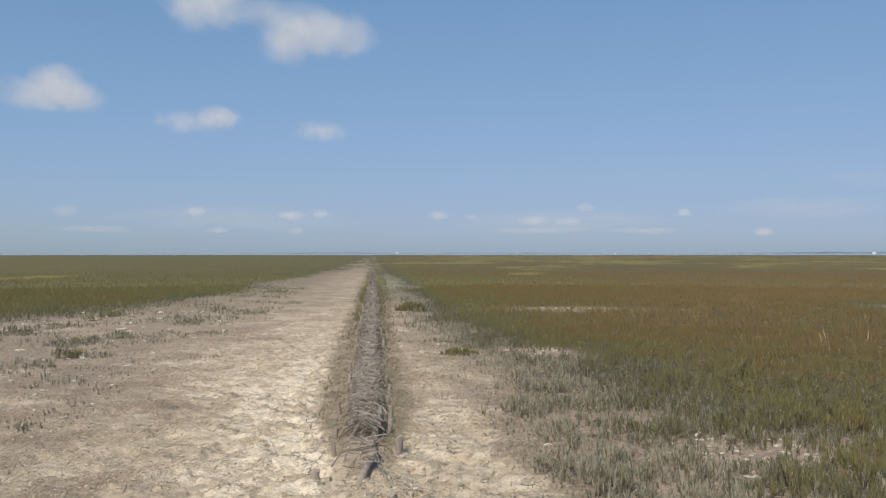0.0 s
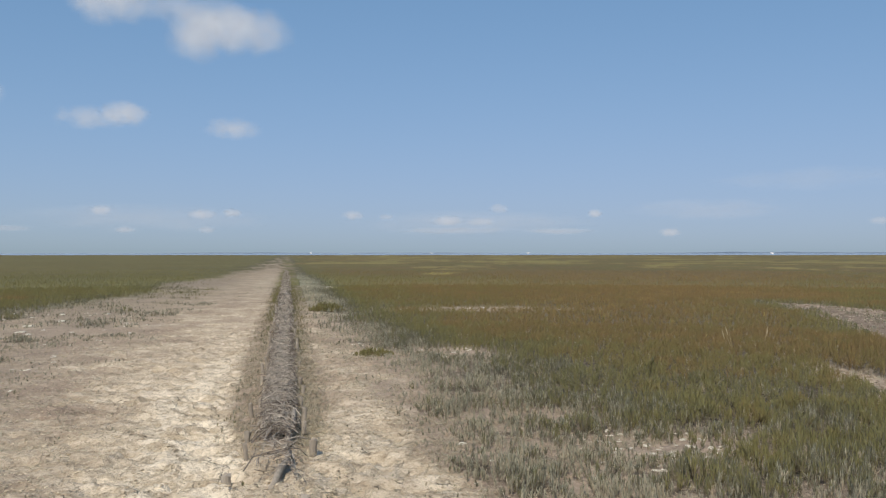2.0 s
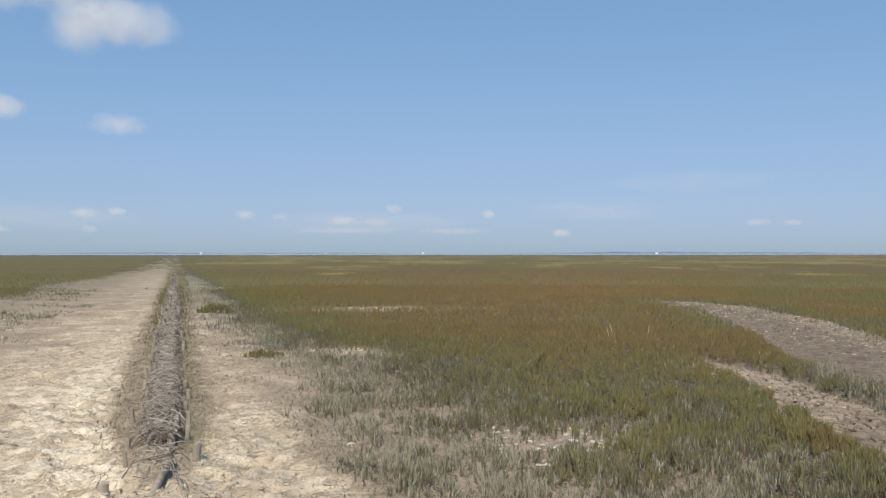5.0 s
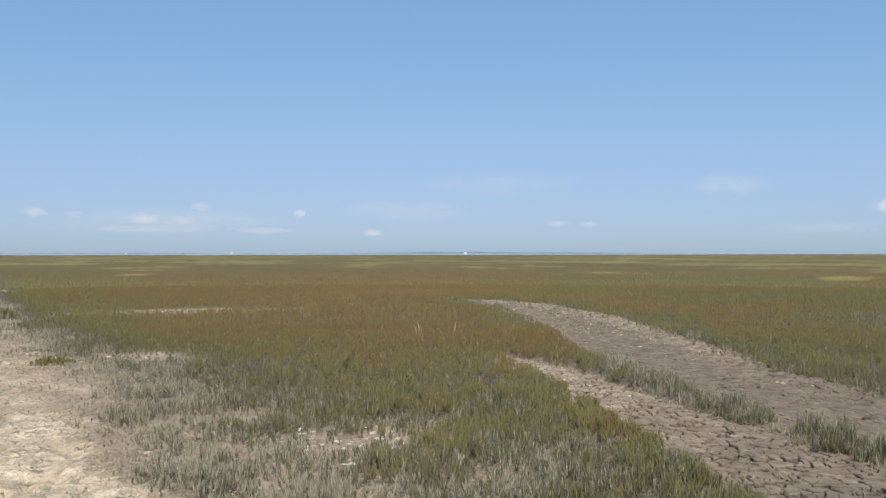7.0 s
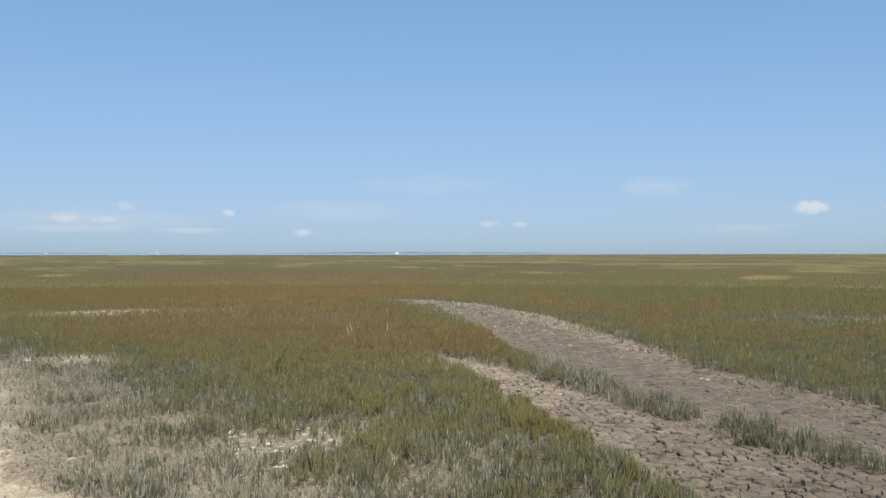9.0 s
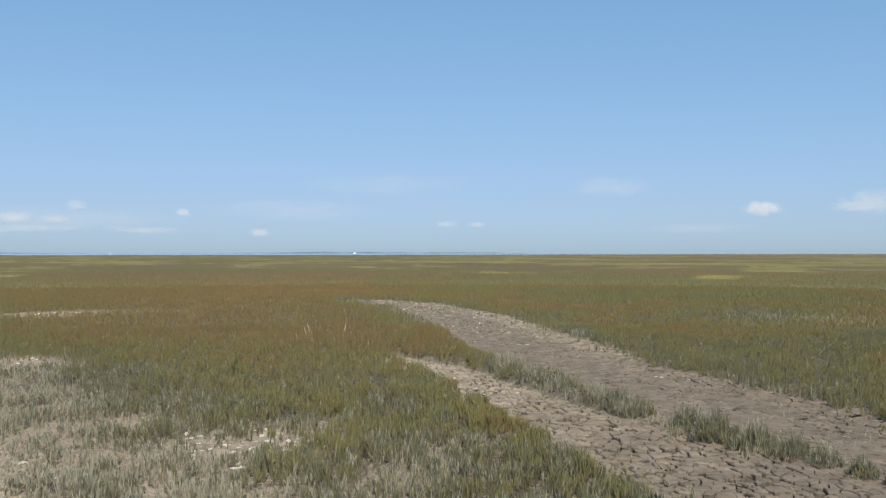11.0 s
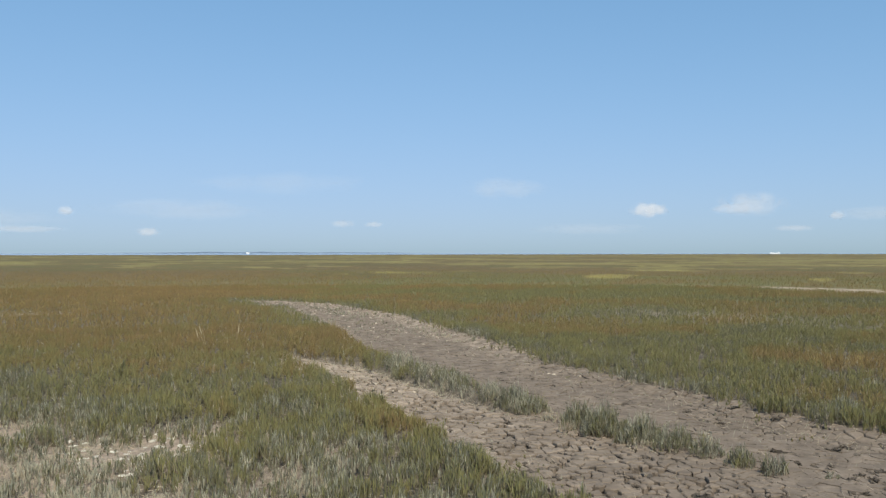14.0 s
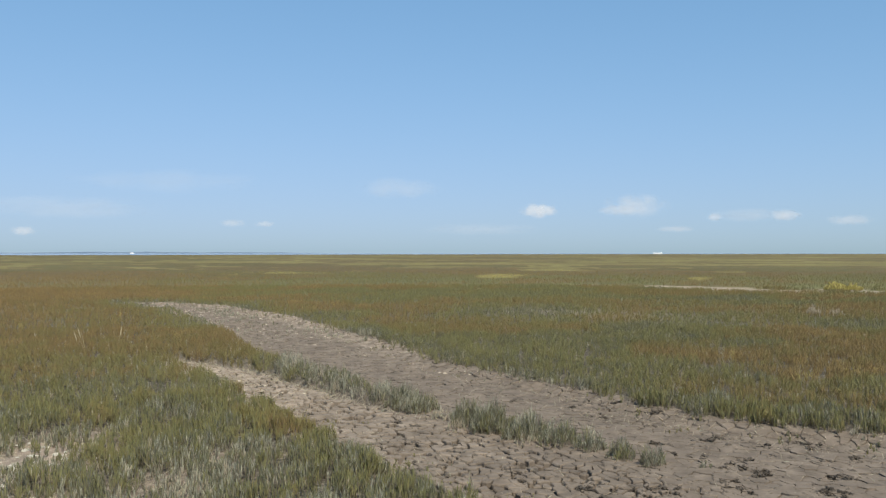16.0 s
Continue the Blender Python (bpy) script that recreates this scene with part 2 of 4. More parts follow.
RIDGE = [(9.7, 15.1), (8.3, 14.3), (6.4, 12.7), (6.88, 11.7), (7.05, 10.2), (6.76, 9.15), (6.52, 7.75), (6.32, 6.7), (6.25, 6.2), (6.5, 6.3),
         (6.75, 6.9), (7.05, 7.8), (7.4, 9.2), (7.85, 10.9), (8.6, 12.8)]
FAR_STRIP = [(36.2, 28.0), (36.0, 22.5), (35.4, 19.0), (34.1, 15.6), (34.8, 13.2), (35.8, 9.5), (37.3, 4.5), (43.0, 4.5),
             (40.6, 11.5), (39.3, 15.5), (38.7, 17.6), (38.3, 21.0), (38.4, 24.5), (38.4, 28.0)]


# yellow grass far out: degrees to the right of the fence's line, metres away, and half sizes of both
YELLOW_PATCHES = [(5.4, 67, 1.1, 4), (10, 167, 2.6, 14), (14.8, 180, 1.0, 14), (19.8, 112, 1.3, 16), (37, 146, 1.8, 12), (43, 131, 5.5, 9),
                  (50.5, 61, 1.6, 5), (54, 105, 1.8, 22), (59.5, 167, 1.0, 14), (65.2, 77, 0.9, 5), (63.3, 55, 0.6, 2.5), (53.1, 82, 1.5, 6)]


def across(x, y):
    """Metres to the right of the brushwood fence."""
    return x + 0.08 + 0.08 * y


def zones(x, y):
    """What the ground is at x, y: bare path soil, creek mud, plant cover and the plants' tone."""
    wob = (0.24 + 0.30 * step(y, 6, 12)) * (fbm(x * 2.2, y * 2.2, 3) - 0.5)
    d = across(x, y)
    dist = np.hypot(x, y)
    rag = fbm(x * 1.3, y * 0.8, 21) - 0.5
    left = np.interp(y, (0, 12, 19, 21.5, 24.7, 27.5, 36, 56, 108, 400), (-11, -10.5, -9.3, -7.0, -6.0, -5.3, -4.9, -4.0, -3.4, -3.0))
    ragged = rag * 1.4 + 1.6 * (fbm(x * 0.45, y * 0.3, 23) - 0.5)
    path = step(d + ragged, left - 0.7, left + 0.7) * step(-d + rag * 0.3, 0.18 + 0.10 * step(y, 7, 9), 0.32 + 0.40 * step(y, 7, 9))
    strip_edge = 1.42 - 0.03 * np.clip(y - 6, 0, 10)
    strip = step(d + rag * 0.3, 0.14, 0.28 + 0.35 * step(y, 7, 9)) * step(strip_edge - d - rag * 1.3, -0.25, 0.25) * step(-y, -30, -14)
    faded = 1 - 0.95 * step(dist + rag * 40, 45, 140)
    trod = 1 - 0.54 * step(-d - rag * 2.2, 1.5, 3.0) - 0.45 * step(-d - rag * 1.6, 3.0, 4.8) * step(fbm(x * 0.8, y * 0.55, 25), 0.40, 0.58)
    pale = 0.84 + 0.16 * step(d + rag * 1.2, -1.9, -0.9) * step(-y, -20, -9) - 0.44 * step(y + 12 * rag, 9, 38)
    bare = np.maximum(path * faded * trod * pale, strip * (0.62 + 0.28 * step(-y, -12, -7)))
    open_end = (1 - step(y, 6.4, 7.6)) * (np.abs(d) < 1.1)
    bare = np.maximum(bare, open_end * (0.80 + 0.3 * rag))
    creek = signed(x + wob, y + wob, CREEK)
    ridge = signed(x + wob * 0.7, y - wob * 0.7, RIDGE)
    open_bed = step(creek, -0.05, 0.05) * (1 - step(ridge, -0.06, 0.06))
    mud = step(creek, -0.32, -0.12) * (1 - step(ridge, 0.0, 0.3))
    strip_far = step(signed(x + wob * 3, y + wob * 3, FAR_STRIP), -0.3, 0.15) * step(fbm(x * 0.45, y * 0.45, 97) - 0.05 * step(y, 16.5, 18.5) - 0.09 * step(y, 19.5, 22.5), 0.38, 0.48)
    bare = np.maximum(bare, strip_far * 0.2)
    open_bed = np.maximum(open_bed, strip_far * 0.72)
    # plant cover
    patch = fbm(x * 1.6, y * 1.6, 7)
    patch_big = fbm(x * 0.35, y * 0.35, 9)
    reach = d * (1 + 0.06 * np.clip(y - 8, 0, 15))
    near_path = step(reach, 1.0, 4.6 + 2.5 * (patch_big - 0.5))
    cover = np.where(d > 0, np.clip(0.55 + 0.49 * near_path + (patch - 0.5) * 1.75 * (1 - near_path), 0, 1), 0)
    lf = left - d
    churned = step(-d - rag * 1.6, 2.2, 4.2) * step(-y, -48, -28) * step(fbm(x * 0.9, y * 0.6, 29), 0.36, 0.56)
    brown = np.exp(-(((x + 8.3) / 2.0) ** 2 + ((y - 47) / 11) ** 2))
    mud = np.maximum(mud, np.maximum(0.36 * churned, 0.75 * step(brown + 0.6 * rag, 0.3, 0.7)))
    spill = step(fbm(x * 0.7, y * 0.45, 27), 0.46, 0.62) * step(patch, 0.30, 0.55) * step(-d - rag, 2.3, 4.0) * step(-y, -45, -30)
    tufts = 0 * x
    for px, py, rx, ry in ((-5.4, 11.2, 0.8, 0.5), (-4.7, 10.5, 0.5, 0.35), (-3.78, 7.75, 0.2, 0.2), (-4.15, 7.6, 0.16, 0.16), (-6.3, 15.2, 0.8, 0.5), (-5.4, 15.4, 0.7, 0.4), (-7.7, 14.0, 0.6, 0.5),
                           (-5.6, 20.0, 1.0, 1.2), (-5.3, 23.5, 1.0, 1.5), (-4.9, 27.5, 0.5, 1.0), (-4.5, 17.0, 0.5, 0.5), (-3.6, 13.0, 0.4, 0.3)):
        tufts = np.maximum(tufts, np.exp(-(((x - px) / rx) ** 2 + ((y - py) / ry) ** 2)))
    spill = np.maximum(spill, 0.9 * step(tufts + 1.2 * (patch - 0.5), 0.08, 0.75))
    cover_left = np.maximum(step(lf - ragged + 1.4 * (patch - 0.5), -1.2, 2.2), 1.0 * spill)
    cover_left = np.maximum(cover_left, 0.5 * step(patch, 0.42, 0.64) * step(-d - rag, 2.0, 3.8) + 0.9 * step(dist, 50, 130) * step(patch, 0.34, 0.56))
    cover = np.where(d < 0, cover_left, cover)
    band = np.exp(-((d + 0.38) / 0.16) ** 2) + np.exp(-((d - 0.36) / 0.13) ** 2) * 0.8
    cover = np.maximum(cover * (1 - bare), np.clip(band * (0.22 + 0.28 * step(y, 14, 24)) + np.exp(-(d / 0.3) ** 2) * 0.95 * step(y, 11, 24), 0, 1) * step(patch, 0.30, 0.55) * step(y, 6.5, 9.5))
    white = np.exp(-(((x - 2.45) / 0.65) ** 2 + ((y - 6.75) / 0.55) ** 2))
    cover = cover * (1 - 0.75 * white)
    for px, py, rx, ry, k in ((19.2, 13.0, 1.6, 3.0, 0.2), (1.6, 13.6, 0.5, 0.9, 0.7), (3.5, 24.5, 2.4, 0.9, 0.75), (-1.3, 39.8, 0.6, 1.5, 0.9)):
        cover = cover * (1 - k * np.exp(-(((x - px) / rx) ** 2 + ((y - py) / ry) ** 2)))
    rim = np.exp(-((creek - 0.15) / 0.35) ** 2) * step(fbm(x * 3.1, y * 3.1, 77), 0.50, 0.62)
    upper = step(y, 11, 17) * step(fbm(x * 2.1, y * 2.1, 79), 0.44, 0.62) * (0.35 + 0.35 * step(y, 15, 21))
    cover = np.maximum(cover * (1 - np.clip(open_bed * 1.4, 0, 1)), open_bed * np.maximum(rim * (0.22 + 0.45 * step(y, 9, 13)), upper) * (dist < 30))
    # tone: straw 0, grey 0.25, green 0.5, olive 0.75, rust 1; scaled at the end, where yellow comes in
    dense = np.where(d > 0, step(reach + 1.5 * (patch_big - 0.5), 1.8, 6.0), step(lf, -0.5, 2.5))
    broad = fbm(x * 0.11, y * 0.11, 31)
    tone = 0.185 + 0.505 * dense + 0.32 * (broad - 0.5) + 0.46 * (patch - 0.5) * (0.35 + 0.65 * dense)
    woolly = step(fbm(x * 1.2, y * 1.2, 101), 0.49, 0.60) * (1 - step(reach, 6.0, 9.5)) * (0.25 + 0.5 * dense)
    tone = tone * (1 - woolly) + (0.37 + 0.1 * (patch - 0.5)) * woolly
    az = np.degrees(np.arctan2(x, y))
    rust = np.exp(-((az - 20) / 17) ** 2) * step(dist, 12, 18) * (1 - step(dist, 65, 125))
    rust = np.maximum(rust, np.exp(-(((x - 10.3) / 1.8) ** 2 + ((y - 3.6) / 2.6) ** 2)) * 0.9)
    rust = np.maximum(rust, 0.9 * np.exp(-((az - 72) / 9) ** 2) * step(dist, 110, 160) * (1 - step(dist, 260, 330)))
    tone = tone + 0.26 * rust * dense + 0.12 * step(dist, 40, 90) + 0.16 * step(az, 22, 38) * step(x, 8, 9.5) * step(dist, 8, 11)
    tone = np.where(np.abs(d) < 0.7, 0.24 + 0.20 * step(y, 11, 24) + 0.7 * (patch - 0.45), tone)
    edge = np.exp(-(creek / 0.6) ** 2)
    tone = np.where(d < -1.5, 0.36 + 0.22 * step(lf + 3 * (patch_big - 0.5), -0.6, 4.0) + 0.06 * step(lf, 3, 10) + 0.35 * (patch - 0.5) + 0.3 * (broad - 0.5), tone)
    far_bank = step(x - 6.0 - 0.17 * np.clip(y - 2, 0, 40), -0.3, 0.3) * (1 - step(ridge, -0.3, 0.0))
    slate = step(fbm(x * 0.9, y * 0.9, 45), 0.44, 0.58)
    foot = np.exp(-(creek / 0.85) ** 2) * far_bank * (0.55 + 0.45 * slate)
    tone = np.maximum(tone * (1 - foot) + (0.37 + 0.08 * (patch - 0.5)) * foot, 0.20)
    grey = 0 * x
    for px, py, rx, ry in ((18.2, 13.7, 2.6, 1.8), (15.7, 9.3, 1.2, 0.8), (14.4, 6.3, 0.9, 0.7), (10.4, 4.5, 0.35, 0.3), (9.9, 6.2, 0.4, 0.35), (28.0, 13.0, 3.0, 1.5),
                           (8.4, 4.1, 0.5, 0.5), (8.3, 2.8, 0.5, 0.45), (8.5, 5.5, 0.4, 0.5), (4.3, 7.6, 0.5, 0.35), (3.6, 6.1, 0.4, 0.3), (4.9, 9.0, 0.6, 0.4)):
        grey = np.maximum(grey, np.exp(-(((x - px) / rx) ** 2 + ((y - py) / ry) ** 2)))
    grey = step(grey + 0.7 * (patch - 0.5), 0.3, 0.7)
    tone = tone * (1 - grey) + grey * (0.43 + 0.12 * (patch - 0.5))
    sage = 0 * x
    for px, py, rx, ry in ((3.15, 5.3, 0.5, 0.4), (3.9, 5.65, 0.4, 0.35), (2.7, 4.7, 0.4, 0.3), (3.3, 7.3, 0.5, 0.4), (1.9, 8.3, 0.7, 0.5)):
        sage = np.maximum(sage, np.exp(-(((x - px) / rx) ** 2 + ((y - py) / ry) ** 2)))
    sage = 0.8 * step(sage + 0.9 * (patch - 0.5), 0.3, 0.75)
    tone = tone * (1 - sage) + sage * (0.29 + 0.14 * (patch - 0.5))
    cover = cover * (1 - 0.22 * sage)
    on_ridge = step(ridge, -0.15, 0.05) * (1 - step(y + 2 * (patch - 0.5), 8.6, 10.4))
    tone = tone * (1 - on_ridge) + on_ridge * (0.30 + 0.5 * (patch - 0.5))
    tone = np.clip(tone, 0.02, 1.0) * 0.8
    yellow = step(fbm(x * 0.075, y * 0.045, 41) + 0.35 * (fbm(x * 0.2, y * 0.2, 42) - 0.5) + 0.065 * step(dist, 95, 150), 0.55, 0.60) * (dist > 85 + 60 * (broad - 0.5)) * (az > -3 + 8 * (broad - 0.5))
    yellow = np.maximum(yellow, step(np.exp(-(((x + 26.5) / 2.6) ** 2 + ((y - 56.5) / 7) ** 2)) + 0.5 * (patch - 0.5), 0.4, 0.7))
    for pa, pd, ra, rd in YELLOW_PATCHES:
        yellow = np.maximum(yellow, step(np.exp(-(((az - pa) / ra / 1.3) ** 2 + ((dist - pd) / rd / 1.5) ** 2)) + 1.7 * (fbm(x * 0.33, y * 0.2, 44) - 0.5), 0.42, 0.75))
    tone = tone * (1 - yellow) + (0.96 - 0.12 * (patch - 0.5)) * yellow
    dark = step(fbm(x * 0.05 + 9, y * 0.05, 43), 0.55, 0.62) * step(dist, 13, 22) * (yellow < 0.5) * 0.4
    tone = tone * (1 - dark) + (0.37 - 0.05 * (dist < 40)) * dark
    stubble = step(creek, 0.0, 0.2) * (1 - step(ridge, -0.15, 0.05)) * step(y, 8, 12) * 0.75
    tone = tone * (1 - stubble) + 0.10 * stubble
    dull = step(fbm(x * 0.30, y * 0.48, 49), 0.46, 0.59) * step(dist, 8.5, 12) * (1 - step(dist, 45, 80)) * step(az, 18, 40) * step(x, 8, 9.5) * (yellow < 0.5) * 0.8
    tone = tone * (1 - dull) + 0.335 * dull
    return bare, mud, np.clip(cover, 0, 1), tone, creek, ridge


def height(x, y, bare=None, mud=None, creek=None, ridge=None):
    if bare is None:
        bare, mud, _, _, creek, ridge = zones(x, y)
    dist = np.hypot(x, y)
    near = 1 - step(dist, 25, 60)
    d = across(x, y)
    z = near * (0.035 * (fbm(x * 3.1, y * 3.1, 51) - 0.5) + 0.022 * (fbm(x * 9, y * 9, 53) - 0.5))
    z = z + near * bare * (0.13 * (fbm(x * 3.2, y * 4.6, 57, 3) - 0.5) + 0.07 * (fbm(x * 11, y * 13, 59, 3) - 0.5) - 0.035 * step(fbm(x * 5.5, y * 6.5, 58, 2), 0.58, 0.68))
    z = z - 0.07 * mud * step(creek, -0.1, 0.25) * near
    z = z + 0.05 * np.exp(-(d / 0.3) ** 2) * step(-y, -60, -45)
    return z


def mesh_of(name, verts, tris, mat, attrs=(), smooth=False):
    """One mesh object from arrays of corners and triangles, with numbers on its corners."""
    me = bpy.data.meshes.new(name)
    verts, tris = np.asarray(verts, np.float32), np.asarray(tris, np.int32)
    me.vertices.add(len(verts))
    me.vertices.foreach_set("co", verts.ravel())
    me.loops.add(tris.size)
    me.loops.foreach_set("vertex_index", tris.ravel())
    me.polygons.add(len(tris))
    me.polygons.foreach_set("loop_start", np.arange(0, tris.size, tris.shape[1], dtype=np.int32))
    me.polygons.foreach_set("use_smooth", np.full(len(tris), smooth))
    me.update(calc_edges=True)
    for key, values in attrs:
        me.attributes.new(key, "FLOAT", "POINT").data.foreach_set("value", np.asarray(values, np.float32))
    me.materials.append(mat)
    return new(name, me)


def part(name, bm, material, parent, label=""):
    me = bpy.data.meshes.new(name)
    bm.to_mesh(me)
    bm.free()
    me.materials.append(material)
    ob = new(name, me)
    ob.parent = parent
    return tagged(ob, label)


# ------------------------------------------------------------------ ground
def build_ground():
    cols = np.concatenate([np.linspace(-180, -42, 28)[:-1], np.linspace(-42, 84, 580)[:-1], np.linspace(84, 180, 20)[:-1]])
    rows = np.concatenate([[0.3, 1.2, 2.4], np.geomspace(3.2, 45, 340)[:-1], np.geomspace(45, 4700, 90)])
    A, R = np.meshgrid(np.radians(cols), rows)
    x, y = (R * np.sin(A)).ravel(), (R * np.cos(A)).ravel()
    bare, mud, cover, tone, creek, ridge = zones(x, y)
    dist = np.hypot(x, y)
    # the bed lies a little under the cracked plates
    z = height(x, y, bare, mud, creek, ridge) - 0.03 * step(mud, 0.8, 1.0) * step(creek, 0.0, 0.12) * (1 - step(dist, 28.5, 29.5))
    far = step(dist, 9, 45) * (1 - bare) * (1 - mud) * np.clip(0.35 + cover, 0, 1)
    n, m = len(rows), len(cols)
    i, j = np.meshgrid(np.arange(n - 1), np.arange(m), indexing="ij")
    k = (j + 1) % m
    quads = np.stack([i * m + j, (i + 1) * m + j, (i + 1) * m + k, i * m + k], -1).reshape(-1, 4)[:, ::-1]
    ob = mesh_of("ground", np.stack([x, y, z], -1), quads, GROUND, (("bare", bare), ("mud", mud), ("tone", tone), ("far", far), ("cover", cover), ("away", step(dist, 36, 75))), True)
    # close the small hole under the camera
    bm = bmesh.new()
    bm.from_mesh(ob.data)
    bm.verts.ensure_lookup_table()
    bm.faces.new([bm.verts[q] for q in range(m)][::-1])
    bm.to_mesh(ob.data)
    bm.free()
    return tagged(ob, "flat salt marsh ground with a bare earth path and a dried creek bed", "ground", kind="structure")


build_ground()


# ------------------------------------------------------------------ marsh plants
def blades(base, way, length, width, tone, bend=0.12, simple=False):
    """Narrow tapering blades: corners, triangles, tone and height along the blade."""
    n = len(base)
    ref = rng.normal(size=(n, 3))
    side = np.cross(way, ref)
    side /= np.linalg.norm(side, axis=1, keepdims=True) + 1e-9
    w = side * width[:, None] * 0.5
    tip = base + way * length[:, None]
    if simple:
        v = np.stack([base - w, base + w, tip], 1)
        up = np.tile([0.15, 0.15, 1.0], (n, 1))
        f = np.array([[0, 1, 2]])
    else:
        off = np.cross(side, way) * (length * bend * rng.normal(size=n))[:, None]
        mid = base + way * (length * 0.55)[:, None] + off * 0.5
        v = np.stack([base - w * 0.8, base + w * 0.8, mid + w, mid - w, tip + off * 1.3], 1)
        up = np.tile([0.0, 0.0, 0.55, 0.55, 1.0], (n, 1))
        f = np.array([[0, 1, 2], [0, 2, 3], [3, 2, 4]])
    k = v.shape[1]
    tris = (np.arange(n)[:, None, None] * k + f[None]).reshape(-1, 3)
    return v.reshape(-1, 3), tris, np.repeat(tone, k), up.ravel()


def plants(x, y, tone, tall, count, width, simple=False, lean=0.26):
    """count blades for each plant at x, y: a stem and rising branches."""
    n = len(x)
    z = height(x, y)
    rep = np.repeat(np.arange(n), count)
    m = n * count
    first = np.tile(np.arange(count) == 0, n)
    u = np.where(first, 0, rng.uniform(0.05, 0.75, m))
    turn = rng.uniform(0, 2 * np.pi, m)
    tilt = np.where(first, rng.normal(0, 0.12, m), np.abs(rng.normal(lean, 0.17, m)))
    way = np.stack([np.sin(tilt) * np.cos(turn), np.sin(tilt) * np.sin(turn), np.cos(tilt)], -1)
    h = tall[rep]
    length = h * np.where(first, 0.95, (1.0 - 0.8 * u) * rng.uniform(0.28, 0.66, m))
    spread = np.where(first, 0, 0.05 * h)
    base = np.stack([x[rep] + rng.normal(0, 1, m) * spread, y[rep] + rng.normal(0, 1, m) * spread, z[rep] + u * h * 0.8 - 0.01], -1)
    return blades(base, way, length, np.broadcast_to(width, n)[rep] * rng.uniform(0.7, 1.3, m), np.clip(tone[rep] + rng.normal(0, 0.03, m), 0.0, 1.0), simple=simple)


def scatter(r0, r1, density, az0=-33, az1=77):
    """Places spread evenly over a sector, thinned by the plant cover."""
    a0, a1 = radians(az0), radians(az1)
    n = int(density * 0.5 * (a1 - a0) * (r1 * r1 - r0 * r0))
    r = np.sqrt(rng.uniform(r0 * r0, r1 * r1, n))
    a = rng.uniform(a0, a1, n)
    x, y = r * np.sin(a), r * np.cos(a)
    bare, mud, cover, tone, creek, ridge = zones(x, y)
    keep = rng.uniform(0, 1, n) < cover
    return x[keep], y[keep], tone[keep], cover[keep], ridge[keep], r[keep]


def build_plants():
    bands = [("near", 3.4, 9.5, 560, 15, 0.0052, False), ("middle", 9.5, 19, 250, 13, 0.0075, True), ("outer", 19, 42, 85, 7, 0.0135, True),
             ("distant", 42, 100, 14, 4, 0.017, True)]
    for name, r0, r1, dens, count, width, simple in bands:
        x, y, tone, cover, ridge, r = scatter(r0, r1, dens)
        clump = fbm(x * 5.5, y * 5.5, 61, 2)
        if r1 < 45:
            keep = rng.uniform(0.22, 0.62, len(x)) < clump + step(r, 12, 24) * 0.12
            x, y, tone, cover, ridge, r, clump = x[keep], y[keep], tone[keep], cover[keep], ridge[keep], r[keep], clump[keep]
        else:
            keep = rng.uniform(0, 1, len(x)) > step(r, 50, 100)
            x, y, tone, cover, ridge, r, clump = x[keep], y[keep], tone[keep], cover[keep], ridge[keep], r[keep], clump[keep]
        even = step(r, 9, 14)
        tall = (0.045 + 0.145 * cover) * (0.42 + 0.40 * even + (1.15 - 0.8 * even) * clump) * rng.uniform(0.85, 1.15, len(x)) * (1 + even * 0.9 * (fbm(x * 1.2, y * 1.2, 63) - 0.5))
        tall = np.where(ridge > -0.1, tall * 1.25, tall) * (1 - 0.5 * step(r, 40, 85))
        d = across(x, y)
        thin = (d < -1.5) & (y < 30) & (cover < 0.9)
        tall = np.where(thin, tall * (0.55 + 0.35 * cover), tall)
        tone = np.where(thin, tone * 0.55 + 0.06, tone)
        tall = np.where(np.abs(d) < 0.7, np.minimum(tall, 0.07 + 0.13 * step(y, 11, 24) * (np.abs(d) < 0.4)), tall)
        tall = np.where((d > 0.3) & (d < 1.5) & (y < 16), tall * 0.6, tall)
        tone = tone + 0.30 * (fbm(x * 3.0, y * 3.0, 67) - 0.5) * (r < 30) * step(cover, 0.4, 0.9)
        tone = tone + rng.normal(0, 1, len(x)) * (0.06 - 0.035 * even) * (0.5 if r0 > 40 else 1.0)
        # dead stems between the live ones, more of them where the cover is thin
        dead = rng.uniform(0, 1, len(x)) < np.clip(0.42 - 0.40 * cover, 0.03, 0.3) * (r < 19)
        tone = np.where(dead, rng.uniform(0.02, 0.20, len(x)), tone)
        tall = np.where(dead, tall * 0.8, tall)
        v, f, t, u = plants(x, y, tone, tall, count, width, simple, 0.22 if name == "near" else 0.42)
        if name in ("near", "outer"):           # the marsh goes on behind the camera, more thinly
            x, y, tone, cover, ridge, r = scatter(2.2 if name == "near" else 12, 12 if name == "near" else 40, 22 if name == "near" else 7, 77, 327)
            tall = (0.10 + 0.12 * cover) * rng.uniform(0.6, 1.3, len(x))
            v2, f2, t2, u2 = plants(x, y, tone, tall, 5, 0.018, True)
            v, f, t, u = np.concatenate([v, v2]), np.concatenate([f, f2 + len(v)]), np.concatenate([t, t2]), np.concatenate([u, u2])
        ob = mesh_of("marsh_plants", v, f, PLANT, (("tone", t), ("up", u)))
        tagged(ob, "low glasswort plants in grey, olive green and rust covering the marsh", "marsh plants", kind="stuff")


build_plants()


